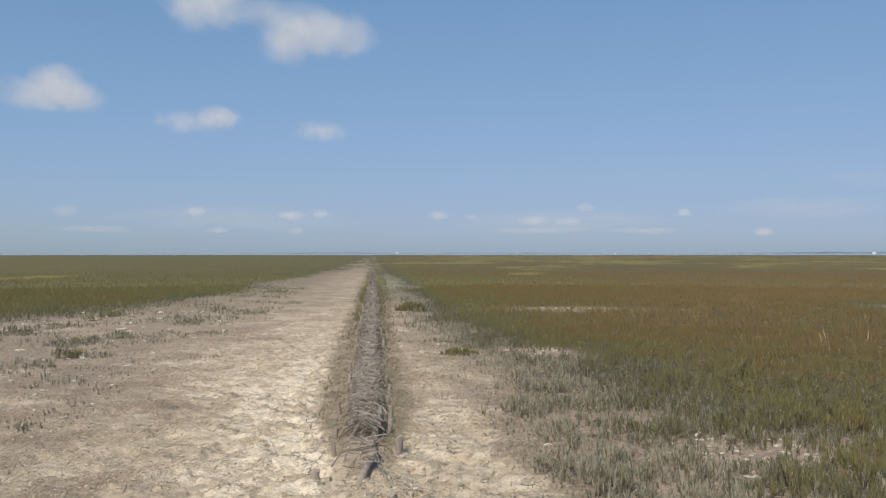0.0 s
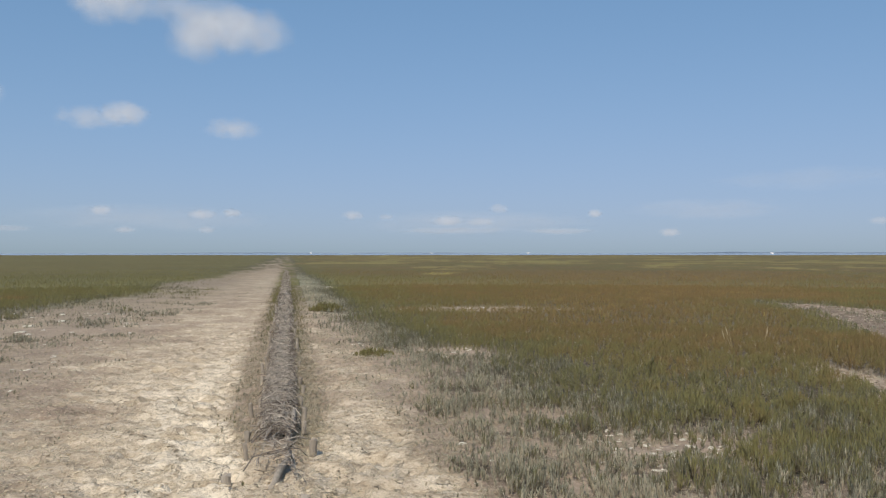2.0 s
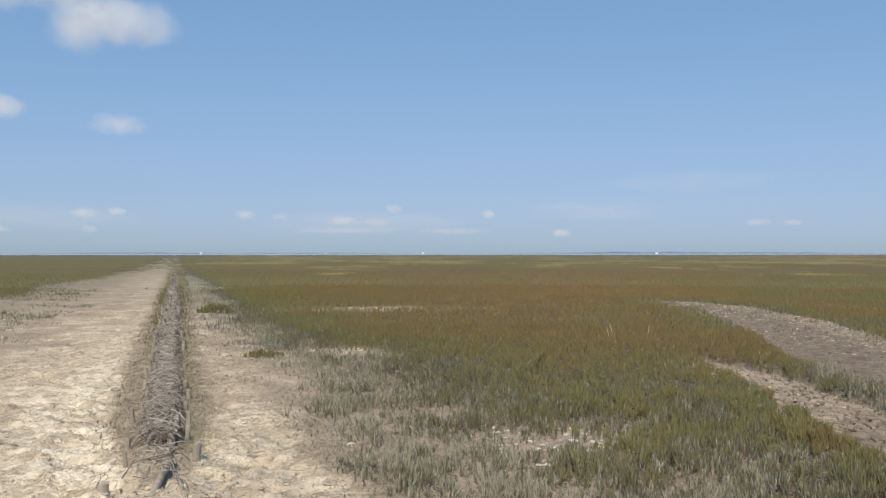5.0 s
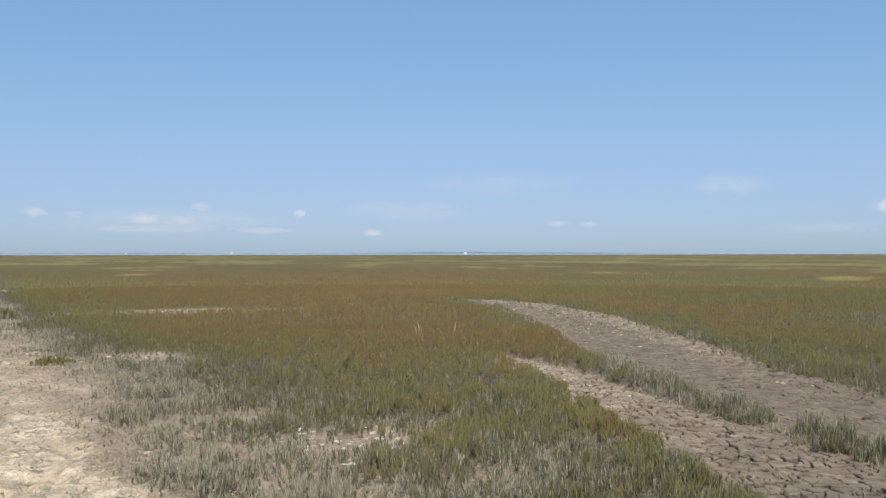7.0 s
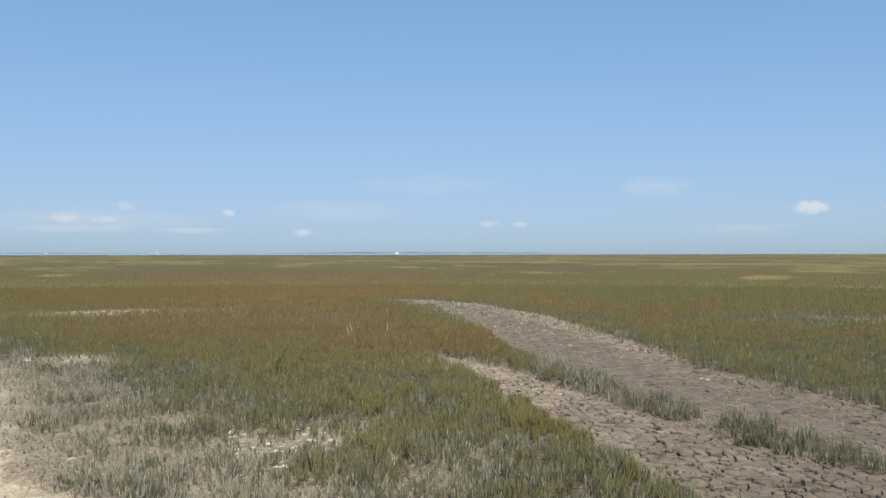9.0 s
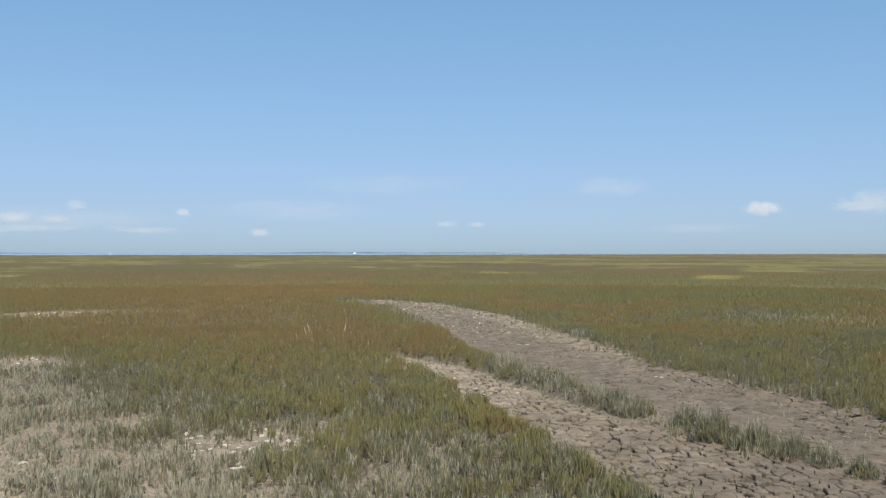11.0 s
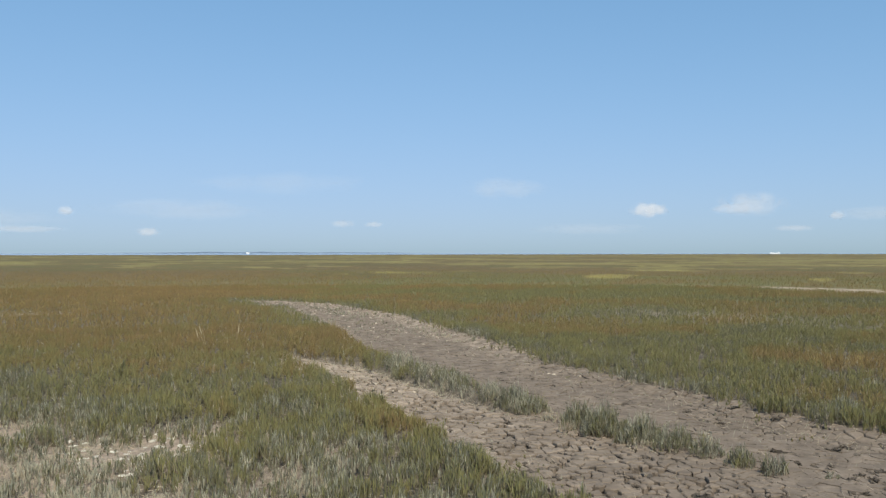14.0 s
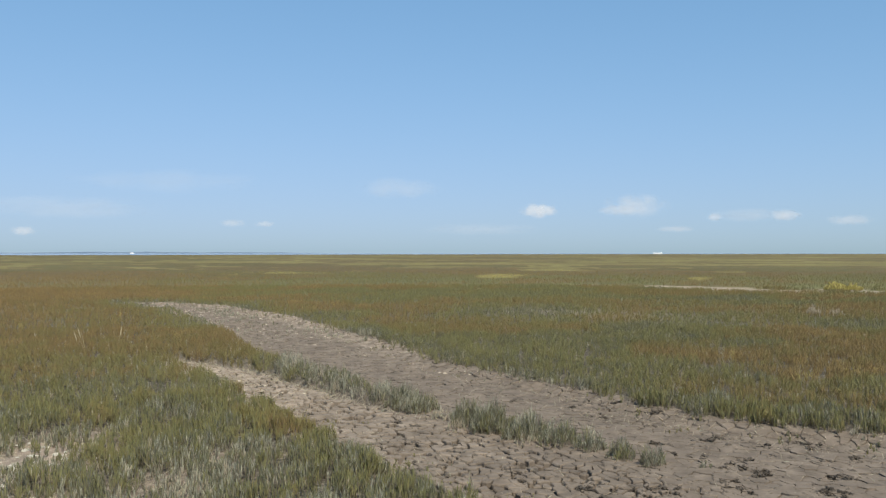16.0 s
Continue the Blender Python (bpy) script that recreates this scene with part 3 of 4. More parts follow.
def build_litter():
    """Dead stems lying about between the thin plants and along the brushwood."""
    a = np.radians(np.concatenate([rng.uniform(-31, 75, 300000), rng.uniform(-4, 40, 200000)]))
    r = np.exp(rng.uniform(math.log(4.2), math.log(18), len(a)))
    x, y = r * np.sin(a), r * np.cos(a)
    bare, mud, cover, tone, creek, ridge = zones(x, y)
    d = across(x, y)
    want = np.clip(1.0 - cover, 0, 1) * (1 - bare) * (1 - 0.97 * mud) + 0.9 * np.exp(-((np.abs(d) - 0.3) / 0.13) ** 2) * step(y, 6.2, 8.0) + 0.012 * bare + 0.25 * mud * np.exp(-(creek / 0.5) ** 2)
    want *= step(fbm(x * 4, y * 4, 83), 0.28, 0.55)
    want *= 1 - 0.3 * step(-d, 1.2, 2.0)
    want = want + 0.5 * step(d, 0.1, 0.4) * step(-d, -1.6, -1.2) * step(fbm(x * 1.3, y * 1.3, 87), 0.45, 0.6) * step(y, 9, 13)
    want = np.where((d > 0.5) & (d < 7), want * 0.55, want) + 0.45 * np.exp(-((ridge + 0.06) / 0.10) ** 2) * (y < 12)
    want = want * (1 - 0.7 * np.exp(-(((x - 2.45) / 0.65) ** 2 + ((y - 6.75) / 0.55) ** 2)))
    keep = rng.uniform(0, 1, len(x)) < want
    x, y, r = x[keep], y[keep], r[keep]
    n = len(x)
    turn, tilt = rng.uniform(0, 2 * np.pi, n), np.pi / 2 - np.abs(rng.normal(0.10, 0.5, n))
    way = np.stack([np.sin(tilt) * np.cos(turn), np.sin(tilt) * np.sin(turn), np.cos(tilt)], -1)
    base = np.stack([x, y, height(x, y) + rng.uniform(0.0, 0.015, n)], -1)
    v, f, t, u = blades(base, way, rng.uniform(0.03, 0.10, n), (0.0024 + 0.0003 * r) * rng.uniform(0.7, 1.4, n), rng.uniform(0.0, 0.16, n), 0.2, True)
    tagged(mesh_of("dead_stems", v, f, PLANT, (("tone", t), ("up", u * 0.4 + np.repeat(rng.uniform(0.05, 0.6, n), len(u) // n)))), "dry straw-coloured dead stems lying on the marsh soil", "dead stems", kind="stuff")


build_litter()


def build_verge():
    """Low dull growth on both sides of the brushwood."""
    n = 30000
    s = np.exp(rng.uniform(math.log(7.0), math.log(40), n))
    d = np.abs(rng.normal(0.30, 0.11, n)) * rng.choice([-1, 1], n)
    d = np.where(d < 0, d * 1.15, d) * (0.68 + 0.32 * step(s, 7.5, 11))
    x, y = -0.08 - 0.08 * s + d, s
    keep = fbm(x * 3, y * 3, 91) > rng.uniform(0.25, 0.6, n)
    x, y = x[keep], y[keep]
    tone = np.clip(0.05 + 0.45 * fbm(x * 1.5, y * 1.5, 93) + rng.normal(0, 0.08, len(x)), 0, 0.42)
    tone = np.where(rng.uniform(0, 1, len(x)) < 0.55, rng.uniform(0.02, 0.15, len(x)), tone)
    v, f, t, u = plants(x, y, tone, rng.uniform(0.012, 0.040, len(x)) * (1 + 0.02 * y), 5, 0.0011 + 0.00038 * y, True, 0.85)
    tagged(mesh_of("verge_plants", v, f, PLANT, (("tone", t), ("up", u * 0.35))), "low dull brown and olive growth along the brushwood fence", "verge plants", kind="stuff")


build_verge()


# ------------------------------------------------------------------ brushwood fence beside the path
def tube(bm, points, radii, sides=5):
    """A bent, tapering stick through points."""
    rings = []
    upright = abs((Vector(points[-1]) - Vector(points[0])).normalized().z) > 0.8
    ref = Vector((0.9, 0.3, 0.1)) if upright else Vector((0.2, 0.1, 0.97))
    for k, (p, r) in enumerate(zip(points, radii)):
        p = Vector(p)
        t = (Vector(points[min(k + 1, len(points) - 1)]) - Vector(points[max(k - 1, 0)])).normalized()
        s = t.cross(ref).normalized()
        b = t.cross(s)
        rings.append([bm.verts.new(p + (s * math.cos(q) + b * math.sin(q)) * r) for q in (2 * math.pi * i / sides for i in range(sides))])
    for lo, hi in zip(rings, rings[1:]):
        for i in range(sides):
            bm.faces.new((lo[i], lo[(i + 1) % sides], hi[(i + 1) % sides], hi[i]))
    bm.faces.new(rings[0][::-1])
    bm.faces.new(rings[-1])


def tubes(points, radii, sides=3):
    """Many sticks at once: points (n, k, 3) and radii (n, k) to corners and quads."""
    n, k, _ = points.shape
    t = np.gradient(points, axis=1)
    t /= np.linalg.norm(t, axis=2, keepdims=True) + 1e-9
    s = np.cross(t, np.array([0.31, 0.17, 0.93]))
    s /= np.linalg.norm(s, axis=2, keepdims=True) + 1e-9
    b = np.cross(t, s)
    q = 2 * np.pi * np.arange(sides) / sides
    v = points[:, :, None] + (s[:, :, None] * np.cos(q)[:, None] + b[:, :, None] * np.sin(q)[:, None]) * radii[:, :, None, None]
    i, j, c = np.meshgrid(np.arange(n), np.arange(k - 1), np.arange(sides), indexing="ij")
    d = (c + 1) % sides
    at = i * k * sides
    quads = np.stack([at + j * sides + c, at + j * sides + d, at + (j + 1) * sides + d, at + (j + 1) * sides + c], -1)
    return v.reshape(-1, 3), quads.reshape(-1, 4)


def fence_at(s, d):
    """A place s metres ahead along the fence and d metres to its right."""
    return -0.08 - 0.08 * s + d, s


def build_fence():
    rng = np.random.default_rng(12)
    fence = new("brushwood_fence")
    fence.location = (*fence_at(5.6, 0), 0)
    tagged(fence, "weathered brushwood fence of bleached twigs between two rows of short stakes", "brushwood fence")
    origin = np.array(fence.location)

    def stick_part(name, pts, rad, sides, label, bark=TWIG):
        v, q = tubes(pts - origin, rad, sides)
        ob = mesh_of(name, v, q, bark, (), True)
        ob.parent = fence
        return tagged(ob, label)

    # bundles of twigs, a few metres each
    stretches = [(5.95, 6.75, 44, 0.85, 4), (7.1, 8.25, 420, 0.85, 4), (8.2, 10.2, 760, 0.85, 3), (10.2, 13, 800, 0.95, 3), (13, 17, 800, 1.15, 3),
                 (17, 23, 600, 1.5, 3), (23, 32, 520, 1.9, 3), (32, 46, 230, 2.3, 3), (46, 70, 90, 2.8, 3)]
    for s0, s1, n, fat, sides in stretches:
        k = 6 if fat < 1.5 else 4
        s = rng.uniform(s0, s1, n)
        across_it = rng.uniform(0, 1, n) < 0.55
        turn = np.where(across_it, rng.normal(1.2, 0.5, n) * rng.choice([-1, 1], n), rng.normal(0, 0.6, n))
        length = np.where(across_it, rng.uniform(0.15, 0.42, n), rng.uniform(0.3, 1.0, n)) * min(fat, 2.0)
        thick = 0.55 + 0.9 * fbm(s * 1.1, s * 0, 95, 3)
        d = np.clip(rng.normal(0, 0.078, n), -0.16, 0.16) * thick
        top = 0.14 * thick * np.sqrt(np.clip(1 - (d / 0.22) ** 2, 0.02, 1)) * (0.6 if s1 < 6.7 else 1.0)
        z = 0.05 + top * rng.uniform(0.1, 1.1, n) ** 0.6
        u = np.linspace(-0.5, 0.5, k)
        bow = rng.normal(0, 0.18, n) * length
        rise = rng.normal(0, 0.16, n)
        ps = s[:, None] + np.cos(turn)[:, None] * length[:, None] * u - np.sin(turn)[:, None] * bow[:, None] * (u * u * 4)
        pd = d[:, None] + np.sin(turn)[:, None] * length[:, None] * u + np.cos(turn)[:, None] * bow[:, None] * (u * u * 2)
        limit = rng.uniform(0.10, 0.27, n)[:, None]
        pd = limit * np.tanh(pd / limit) + rng.normal(0, 0.006, (n, k))
        pz = z[:, None] + rise[:, None] * length[:, None] * u - np.clip(np.abs(pd) - 0.14, 0, 1) * 0.6 + rng.normal(0, 0.008, (n, k))
        arch = np.where(across_it, rng.uniform(0.0, 0.35, n), rng.uniform(-0.05, 0.12, n)) * length
        pz = np.maximum(pz + arch[:, None] * (0.25 - u * u) * 2.2, 0.04)
        pts = np.stack([-0.08 - 0.08 * ps + pd, ps, pz], -1)
        rad = (0.0016 + 0.0050 * rng.uniform(0, 1, n) ** 2.4)[:, None] * fat ** 0.8 * np.linspace(1.1, 0.55, k)
        if s1 < 8.3:                      # the nearest twigs lie there one by one
            for q, (one, r1) in enumerate(zip(pts[:262], rad[:262])):
                stick_part("twig", one[None], r1[None], sides, "", TWIG if q % 5 < 3 else DARK_TWIG)
            pts, rad = pts[262:], rad[262:]
        if len(pts):
            # sorted by height: the lower 60 % take the darker twig material
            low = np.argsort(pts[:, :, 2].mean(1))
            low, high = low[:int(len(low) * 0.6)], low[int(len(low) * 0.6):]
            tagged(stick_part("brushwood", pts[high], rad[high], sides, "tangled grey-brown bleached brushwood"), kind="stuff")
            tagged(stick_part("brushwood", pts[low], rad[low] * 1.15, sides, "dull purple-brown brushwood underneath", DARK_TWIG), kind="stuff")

    # stakes: a few stumps seen near by, then two even rows
    def stake(s, d, tall, wide, lean, seed):
        r = random.Random(seed)
        bm = bmesh.new()
        x, y = fence_at(s, d)
        p = Vector((x, y, -0.12)) - fence.location
        n = 5
        pts = [p + Vector((lean[0] * i / n + r.uniform(-1, 1) * 0.004, lean[1] * i / n + r.uniform(-1, 1) * 0.004, (tall + 0.12) * i / n)) for i in range(n + 1)]
        tube(bm, pts, [wide * 0.40 * r.uniform(0.9, 1.08) for _ in pts], 11)
        top = [v for v in bm.verts if v.co.z > pts[-1].z - 0.02]
        for v in top:
            v.co.z += r.uniform(-0.015, 0.015)
            v.co.x += r.uniform(-0.004, 0.004)
        return part("stake", bm, STAKE, fence)

    for k, (s, d, tall, wide, lean) in enumerate((
            (6.82, 0.27, 0.14, 0.075, (0.01, 0.0)), (6.07, -0.33, 0.07, 0.09, (-0.01, 0.01)), (6.62, -0.22, 0.16, 0.04, (-0.02, 0.02)), (7.25, -0.23, 0.12, 0.06, (-0.02, 0.0)),
            (7.45, 0.20, 0.15, 0.05, (0.02, 0.03)), (7.95, 0.23, 0.19, 0.06, (0.0, 0.0)), (8.35, -0.24, 0.16, 0.055, (-0.03, 0.0)), (5.55, 0.20, 0.05, 0.08, (0.0, 0.0)))):
        stake(s, d, tall, wide, lean, k)
    k, s = 20, 8.7
    while s < 60:
        for d in (-0.21, 0.21):
            stake(s + random.uniform(-0.2, 0.2), d + random.uniform(-0.03, 0.03), random.uniform(0.09, 0.19), random.uniform(0.04, 0.065),
                  (random.uniform(-0.03, 0.03), random.uniform(-0.03, 0.03)), k)
            k += 1
        s += 0.85 if s < 25 else 1.6
    # one thick bleached branch lying at the open end, and the tall grey upright piece
    for s, d, z, turn, length, wide, tilt in ((6.12, 0.035, 0.085, 0.165, 0.8, 0.05, 0.08), (7.3, 0.10, 0.13, 0.12, 0.7, 0.05, 0.25), (7.3, -0.02, 0.17, 1.45, 0.42, 0.014, 0.03)):
        bm = bmesh.new()
        pts = []
        for i in range(7):
            u = i / 6 - 0.5
            x, y = fence_at(s + math.cos(turn) * length * u, d + math.sin(turn) * length * u + 0.006 * math.sin(i * 1.7))
            pts.append(Vector((x, y, z + tilt * length * u)) - fence.location)
        tube(bm, pts, [wide / 2 * (1.1 - 0.5 * abs(i / 6 - 0.4)) for i in range(7)], 7)
        bmesh.ops.recalc_face_normals(bm, faces=bm.faces[:])
        for f in bm.faces:
            f.smooth = True
        part("thick_branch", bm, STAKE, fence, "thick bleached grey branch")


build_fence()


# ------------------------------------------------------------------ loose crumbs, flakes and clods
def lump_meshes(count, seed, flat):
    """Corners and triangles of a few uneven lumps."""
    r = np.random.default_rng(seed)
    out = []
    for _ in range(count):
        bm = bmesh.new()
        bmesh.ops.create_icosphere(bm, subdivisions=1, radius=1.0)
        v = np.array([q.co for q in bm.verts])
        f = np.array([[q.index for q in p.verts] for p in bm.faces])
        bm.free()
        v = v * r.uniform(0.65, 1.25, (len(v), 1)) * np.array([1, r.uniform(0.6, 1.0), flat])
        out.append((v, f))
    return out


def strew(name, x, y, size, mat, flat, label, category, sink=0.25):
    """Many small lumps lying on the ground, in one mesh."""
    kinds = lump_meshes(8, len(x), flat)
    z = height(x, y)
    vs, fs, at = [], [], 0
    which = rng.integers(0, len(kinds), len(x))
    turn = rng.uniform(0, 2 * np.pi, len(x))
    for k, (v, f) in enumerate(kinds):
        idx = np.where(which == k)[0]
        c, s = np.cos(turn[idx])[:, None], np.sin(turn[idx])[:, None]
        p = np.stack([v[:, 0] * c - v[:, 1] * s, v[:, 0] * s + v[:, 1] * c, np.broadcast_to(v[:, 2], (len(idx), len(v)))], -1) * size[idx][:, None, None]
        p[:, :, 0] += x[idx][:, None]
        p[:, :, 1] += y[idx][:, None]
        p[:, :, 2] += (z[idx] + size[idx] * flat * (0.5 - sink))[:, None]
        vs.append(p.reshape(-1, 3))
        fs.append((np.arange(len(idx))[:, None, None] * len(v) + f[None]).reshape(-1, 3) + at)
        at += len(idx) * len(v)
    ob = mesh_of(name, np.concatenate(vs), np.concatenate(fs), mat)
    return tagged(ob, label, category, kind="stuff")


def sector(n, r0, r1, az0, az1):
    r = np.exp(rng.uniform(math.log(r0), math.log(r1), n))
    a = np.radians(rng.uniform(az0, az1, n))
    return r * np.sin(a), r * np.cos(a)


def build_crumbs():
    x, y = sector(22000, 4.8, 26, -31, 10)
    bare, mud, cover, tone, creek, ridge = zones(x, y)
    keep = (bare > 0.4) & (fbm(x * 2.0, y * 2.0, 71) > rng.uniform(0.30, 0.62, len(x)))
    x, y = x[keep], y[keep]
    size = rng.uniform(0.25, 1.0, len(x)) ** 3 * 0.013 + 0.003 * (1 + 0.04 * np.hypot(x, y))
    strew("soil_crumbs", x, y, size, CRUST, 0.5, "small pale crumbs of dry soil strewn on the path", "soil crumbs")

    x, y = sector(15000, 4.8, 24, -31, 12)
    bare, mud, cover, tone, creek, ridge = zones(x, y)
    keep = (bare > 0.3) & (fbm(x * 3.0, y * 4.2, 72) > rng.uniform(0.42, 0.70, len(x)))
    x, y = x[keep], y[keep]
    strew("soil_lumps", x, y, rng.uniform(0.0, 1.0, len(x)) ** 2 * 0.016 + 0.006, PATH_LUMP, 0.4, "trodden uneven lumps of tan soil on the path", "soil lumps", 0.42)

    x, y = sector(20000, 4.8, 26, -31, 12)
    bare, mud, cover, tone, creek, ridge = zones(x, y)
    keep = (bare > 0.4) & (fbm(x * 2.4, y * 2.4, 75) > rng.uniform(0.5, 0.85, len(x)))
    x, y = x[keep], y[keep]
    strew("mud_crumbs", x, y, rng.uniform(0, 1, len(x)) ** 3 * 0.014 + 0.004, DARK_CRUMB, 0.35, "small dark crumbs of mud on the bare path", "mud crumbs")

    x, y = sector(20000, 4.3, 26, 30, 76)
    bare, mud, cover, tone, creek, ridge = zones(x, y)
    keep = (mud > 0.6) & (ridge < -0.3) & (fbm(x * 2.6, y * 2.6, 73) > np.where((x > 5.6) & (y < 4.5), 0.50, 0.545) + rng.uniform(-0.03, 0.06, len(x)))
    x, y = x[keep], y[keep]
    strew("mud_crumbs", x, y, rng.uniform(0.1, 1.0, len(x)) ** 3 * 0.032 + 0.005, CLOD, 0.6, "small dark clods of churned mud on the creek bed", "mud clods")


build_crumbs()


def flake_mesh(seed):
    """A thin curled flake of dried mud with a broken outline."""
    r = random.Random(seed)
    bm = bmesh.new()
    n = 7
    ring = []
    for i in range(n):
        q = 2 * math.pi * i / n
        rad = r.uniform(0.6, 1.1)
        ring.append((math.cos(q) * rad, math.sin(q) * rad * r.uniform(0.5, 0.75)))
    lo = [bm.verts.new((x, y, 0)) for x, y in ring]
    hi = [bm.verts.new((x * 0.9, y * 0.9, 0.10 + r.uniform(-0.03, 0.09))) for x, y in ring]
    mid = bm.verts.new((0, 0, 0.06))
    bm.faces.new(lo[::-1])
    for i in range(n):
        j = (i + 1) % n
        bm.faces.new((lo[i], lo[j], hi[j], hi[i]))
        bm.faces.new((hi[i], hi[j], mid))
    me = bpy.data.meshes.new("mud_flake")
    bm.to_mesh(me)
    bm.free()
    me.materials.append(FLAKE)
    return me


def build_flakes():
    meshes = [flake_mesh(s) for s in range(9)]
    r = random.Random(5)
    spots = []
    # among the thin plants
    for _ in range(110):
        spots.append((r.gauss(2.4, 0.42), r.gauss(6.7, 0.40), r.uniform(0.018, 0.056)))
    for _ in range(12):
        spots.append((r.gauss(1.2, 0.3), r.gauss(5.9, 0.3), r.uniform(0.02, 0.04)))
    for cx, cy, n, sx, sy in ((1.6, 13.6, 10, 0.3, 0.5), (3.15, 8.95, 9, 0.25, 0.2), (0.75, 14.8, 8, 0.4, 0.5), (-1.35, 39.8, 16, 0.45, 1.0), (3.6, 24.5, 20, 1.8, 0.7)):
        for _ in range(n):
            spots.append((r.gauss(cx, sx), r.gauss(cy, sy), r.uniform(0.03, 0.06) * (1 + cy * 0.02)))
    # on the trampled ground beyond the path
    for _ in range(150):
        s, d = r.uniform(10, 24), -r.uniform(3.0, 8.0)
        spots.append((-0.08 - 0.08 * s + d, s, r.uniform(0.03, 0.06) if r.random() < 0.8 else r.uniform(0.08, 0.16)))
    for _ in range(26):
        s, d = r.uniform(7.3, 11), -r.uniform(2.9, 4.6)
        spots.append((-0.08 - 0.08 * s + d, s, r.uniform(0.02, 0.055)))
    for x, y, size in spots:
        z = float(height(np.array([x]), np.array([y]))[0])
        ob = new("mud_flake", r.choice(meshes))
        ob.matrix_world = pose(x, y, z + 0.02 * size, r.uniform(-6, 6), r.uniform(-6, 6), r.uniform(0, 360)) @ Matrix.Scale(size, 4)
        tagged(ob, "pale curled flake of sun-dried mud lying on the marsh soil", "mud flake", "pale mud flakes")


build_flakes()


def build_creek_flakes():
    """Bleached scraps along the upper creek."""
    xs, ys = [], []
    for cx, cy, n, sx, sy in ((12.4, 23.3, 60, 0.6, 1.3), (10.6, 17.6, 60, 0.5, 1.6), (13.2, 19.5, 70, 0.45, 2.0), (6.6, 11.2, 60, 0.25, 0.7), (6.2, 9.0, 60, 0.3, 1.0), (11.4, 14.5, 60, 0.4, 1.5),
                              (12.9, 22.0, 420, 0.9, 2.0), (12.9, 25.0, 160, 0.4, 0.8), (13.6, 20.0, 320, 0.4, 2.0), (12.4, 16.5, 220, 0.4, 1.6), (10.9, 13.0, 160, 0.35, 1.5), (9.6, 15.6, 90, 0.5, 0.9), (11.8, 19.0, 90, 0.9, 1.5), (6.3, 10.3, 120, 0.25, 1.3), (8.9, 8.0, 60, 0.25, 1.2), (9.9, 10.8, 70, 0.3, 1.2)):
        xs.append(rng.normal(cx, sx, n))
        ys.append(rng.normal(cy, sy, n))
    x, y = np.concatenate(xs), np.concatenate(ys)
    bare, mud, cover, tone, creek, ridge = zones(x, y)
    keep = (mud > 0.5) & (cover < 0.6)
    x, y = x[keep], y[keep]
    strew("bleached_scraps", x, y, rng.uniform(0.2, 1.0, len(x)) ** 3 * 0.032 * (1 + 0.02 * y) + 0.008, SCRAP, 0.4, "bleached scraps of dry mud and stems strewn along the creek edge", "dry scraps", 0.1)


build_creek_flakes()


def build_clods():
    """Larger dark clods on the creek bed, each a thing of its own."""
    r = random.Random(8)
    meshes = []
    for s in range(6):
        q = random.Random(40 + s)
        bm = bmesh.new()
        bmesh.ops.create_icosphere(bm, subdivisions=3, radius=1.0)
        off = Vector((q.uniform(0, 50), q.uniform(0, 50), 0))
        for v in bm.verts:
            v.co *= 0.62 + 0.85 * noise.noise(v.co * 1.7 + off) + 0.75 * noise.noise(v.co * 4.2 + off)
            v.co.z *= 0.6
        me = bpy.data.meshes.new("mud_clod")
        bm.to_mesh(me)
        bm.free()
        me.materials.append(CLOD)
        meshes.append(me)
    spots = []
    heaps = ((7.42, 4.65, 4), (7.9, 4.35, 4), (7.96, 3.27, 5), (7.26, 3.39, 6), (7.1, 3.5, 4), (6.8, 3.69, 5), (7.34, 2.96, 6), (7.58, 2.71, 7), (6.52, 3.19, 5), (6.37, 2.78, 4), (6.45, 2.63, 5),
             (6.67, 2.11, 8), (6.22, 2.07, 4), (6.24, 1.95, 5), (5.93, 2.68, 5), (5.45, 2.97, 4), (5.08, 3.27, 6), (5.03, 3.9, 3), (6.64, 2.86, 4), (5.49, 2.83, 4), (5.83, 2.48, 3),
             (7.35, 2.24, 6), (7.99, 4.87, 3), (7.79, 5.26, 3), (7.6, 6.0, 3), (8.1, 8.0, 3), (8.4, 8.6, 2), (9.1, 10.4, 3))
    for hx, hy, n in heaps:
        long_way = r.uniform(0.0, math.pi)
        for _ in range(n):
            u, v = r.gauss(0, 0.085), r.gauss(0, 0.035)
            spots.append((hx + u * math.cos(long_way) - v * math.sin(long_way), hy + u * math.sin(long_way) + v * math.cos(long_way), r.uniform(0.016, 0.048)))
    g = np.random.default_rng(9)
    hx = np.repeat([h[0] for h in heaps], 90) + g.normal(0, 0.17, 90 * len(heaps))
    hy = np.repeat([h[1] for h in heaps], 90) + g.normal(0, 0.10, 90 * len(heaps))
    strew("mud_crumbs", hx, hy, g.uniform(0, 1, len(hx)) ** 3 * 0.022 + 0.005, CRUMBLE, 0.7, "crumbled lumps of grey mud round the larger clods", "mud crumbs", 0.2)
    for x, y, size in spots:
        z = float(height(np.array([x]), np.array([y]))[0])
        ob = new("mud_clod", r.choice(meshes))
        ob.matrix_world = pose(x, y, z + 0.006 + 0.12 * size, 0, 0, r.uniform(0, 360)) @ Matrix.Diagonal((size, size * r.uniform(0.7, 1.2), size * r.uniform(0.7, 1.2), 1))
        tagged(ob, "dark crumbly mud clod on the dried creek bed", "mud clod", "dark mud clods")


build_clods()


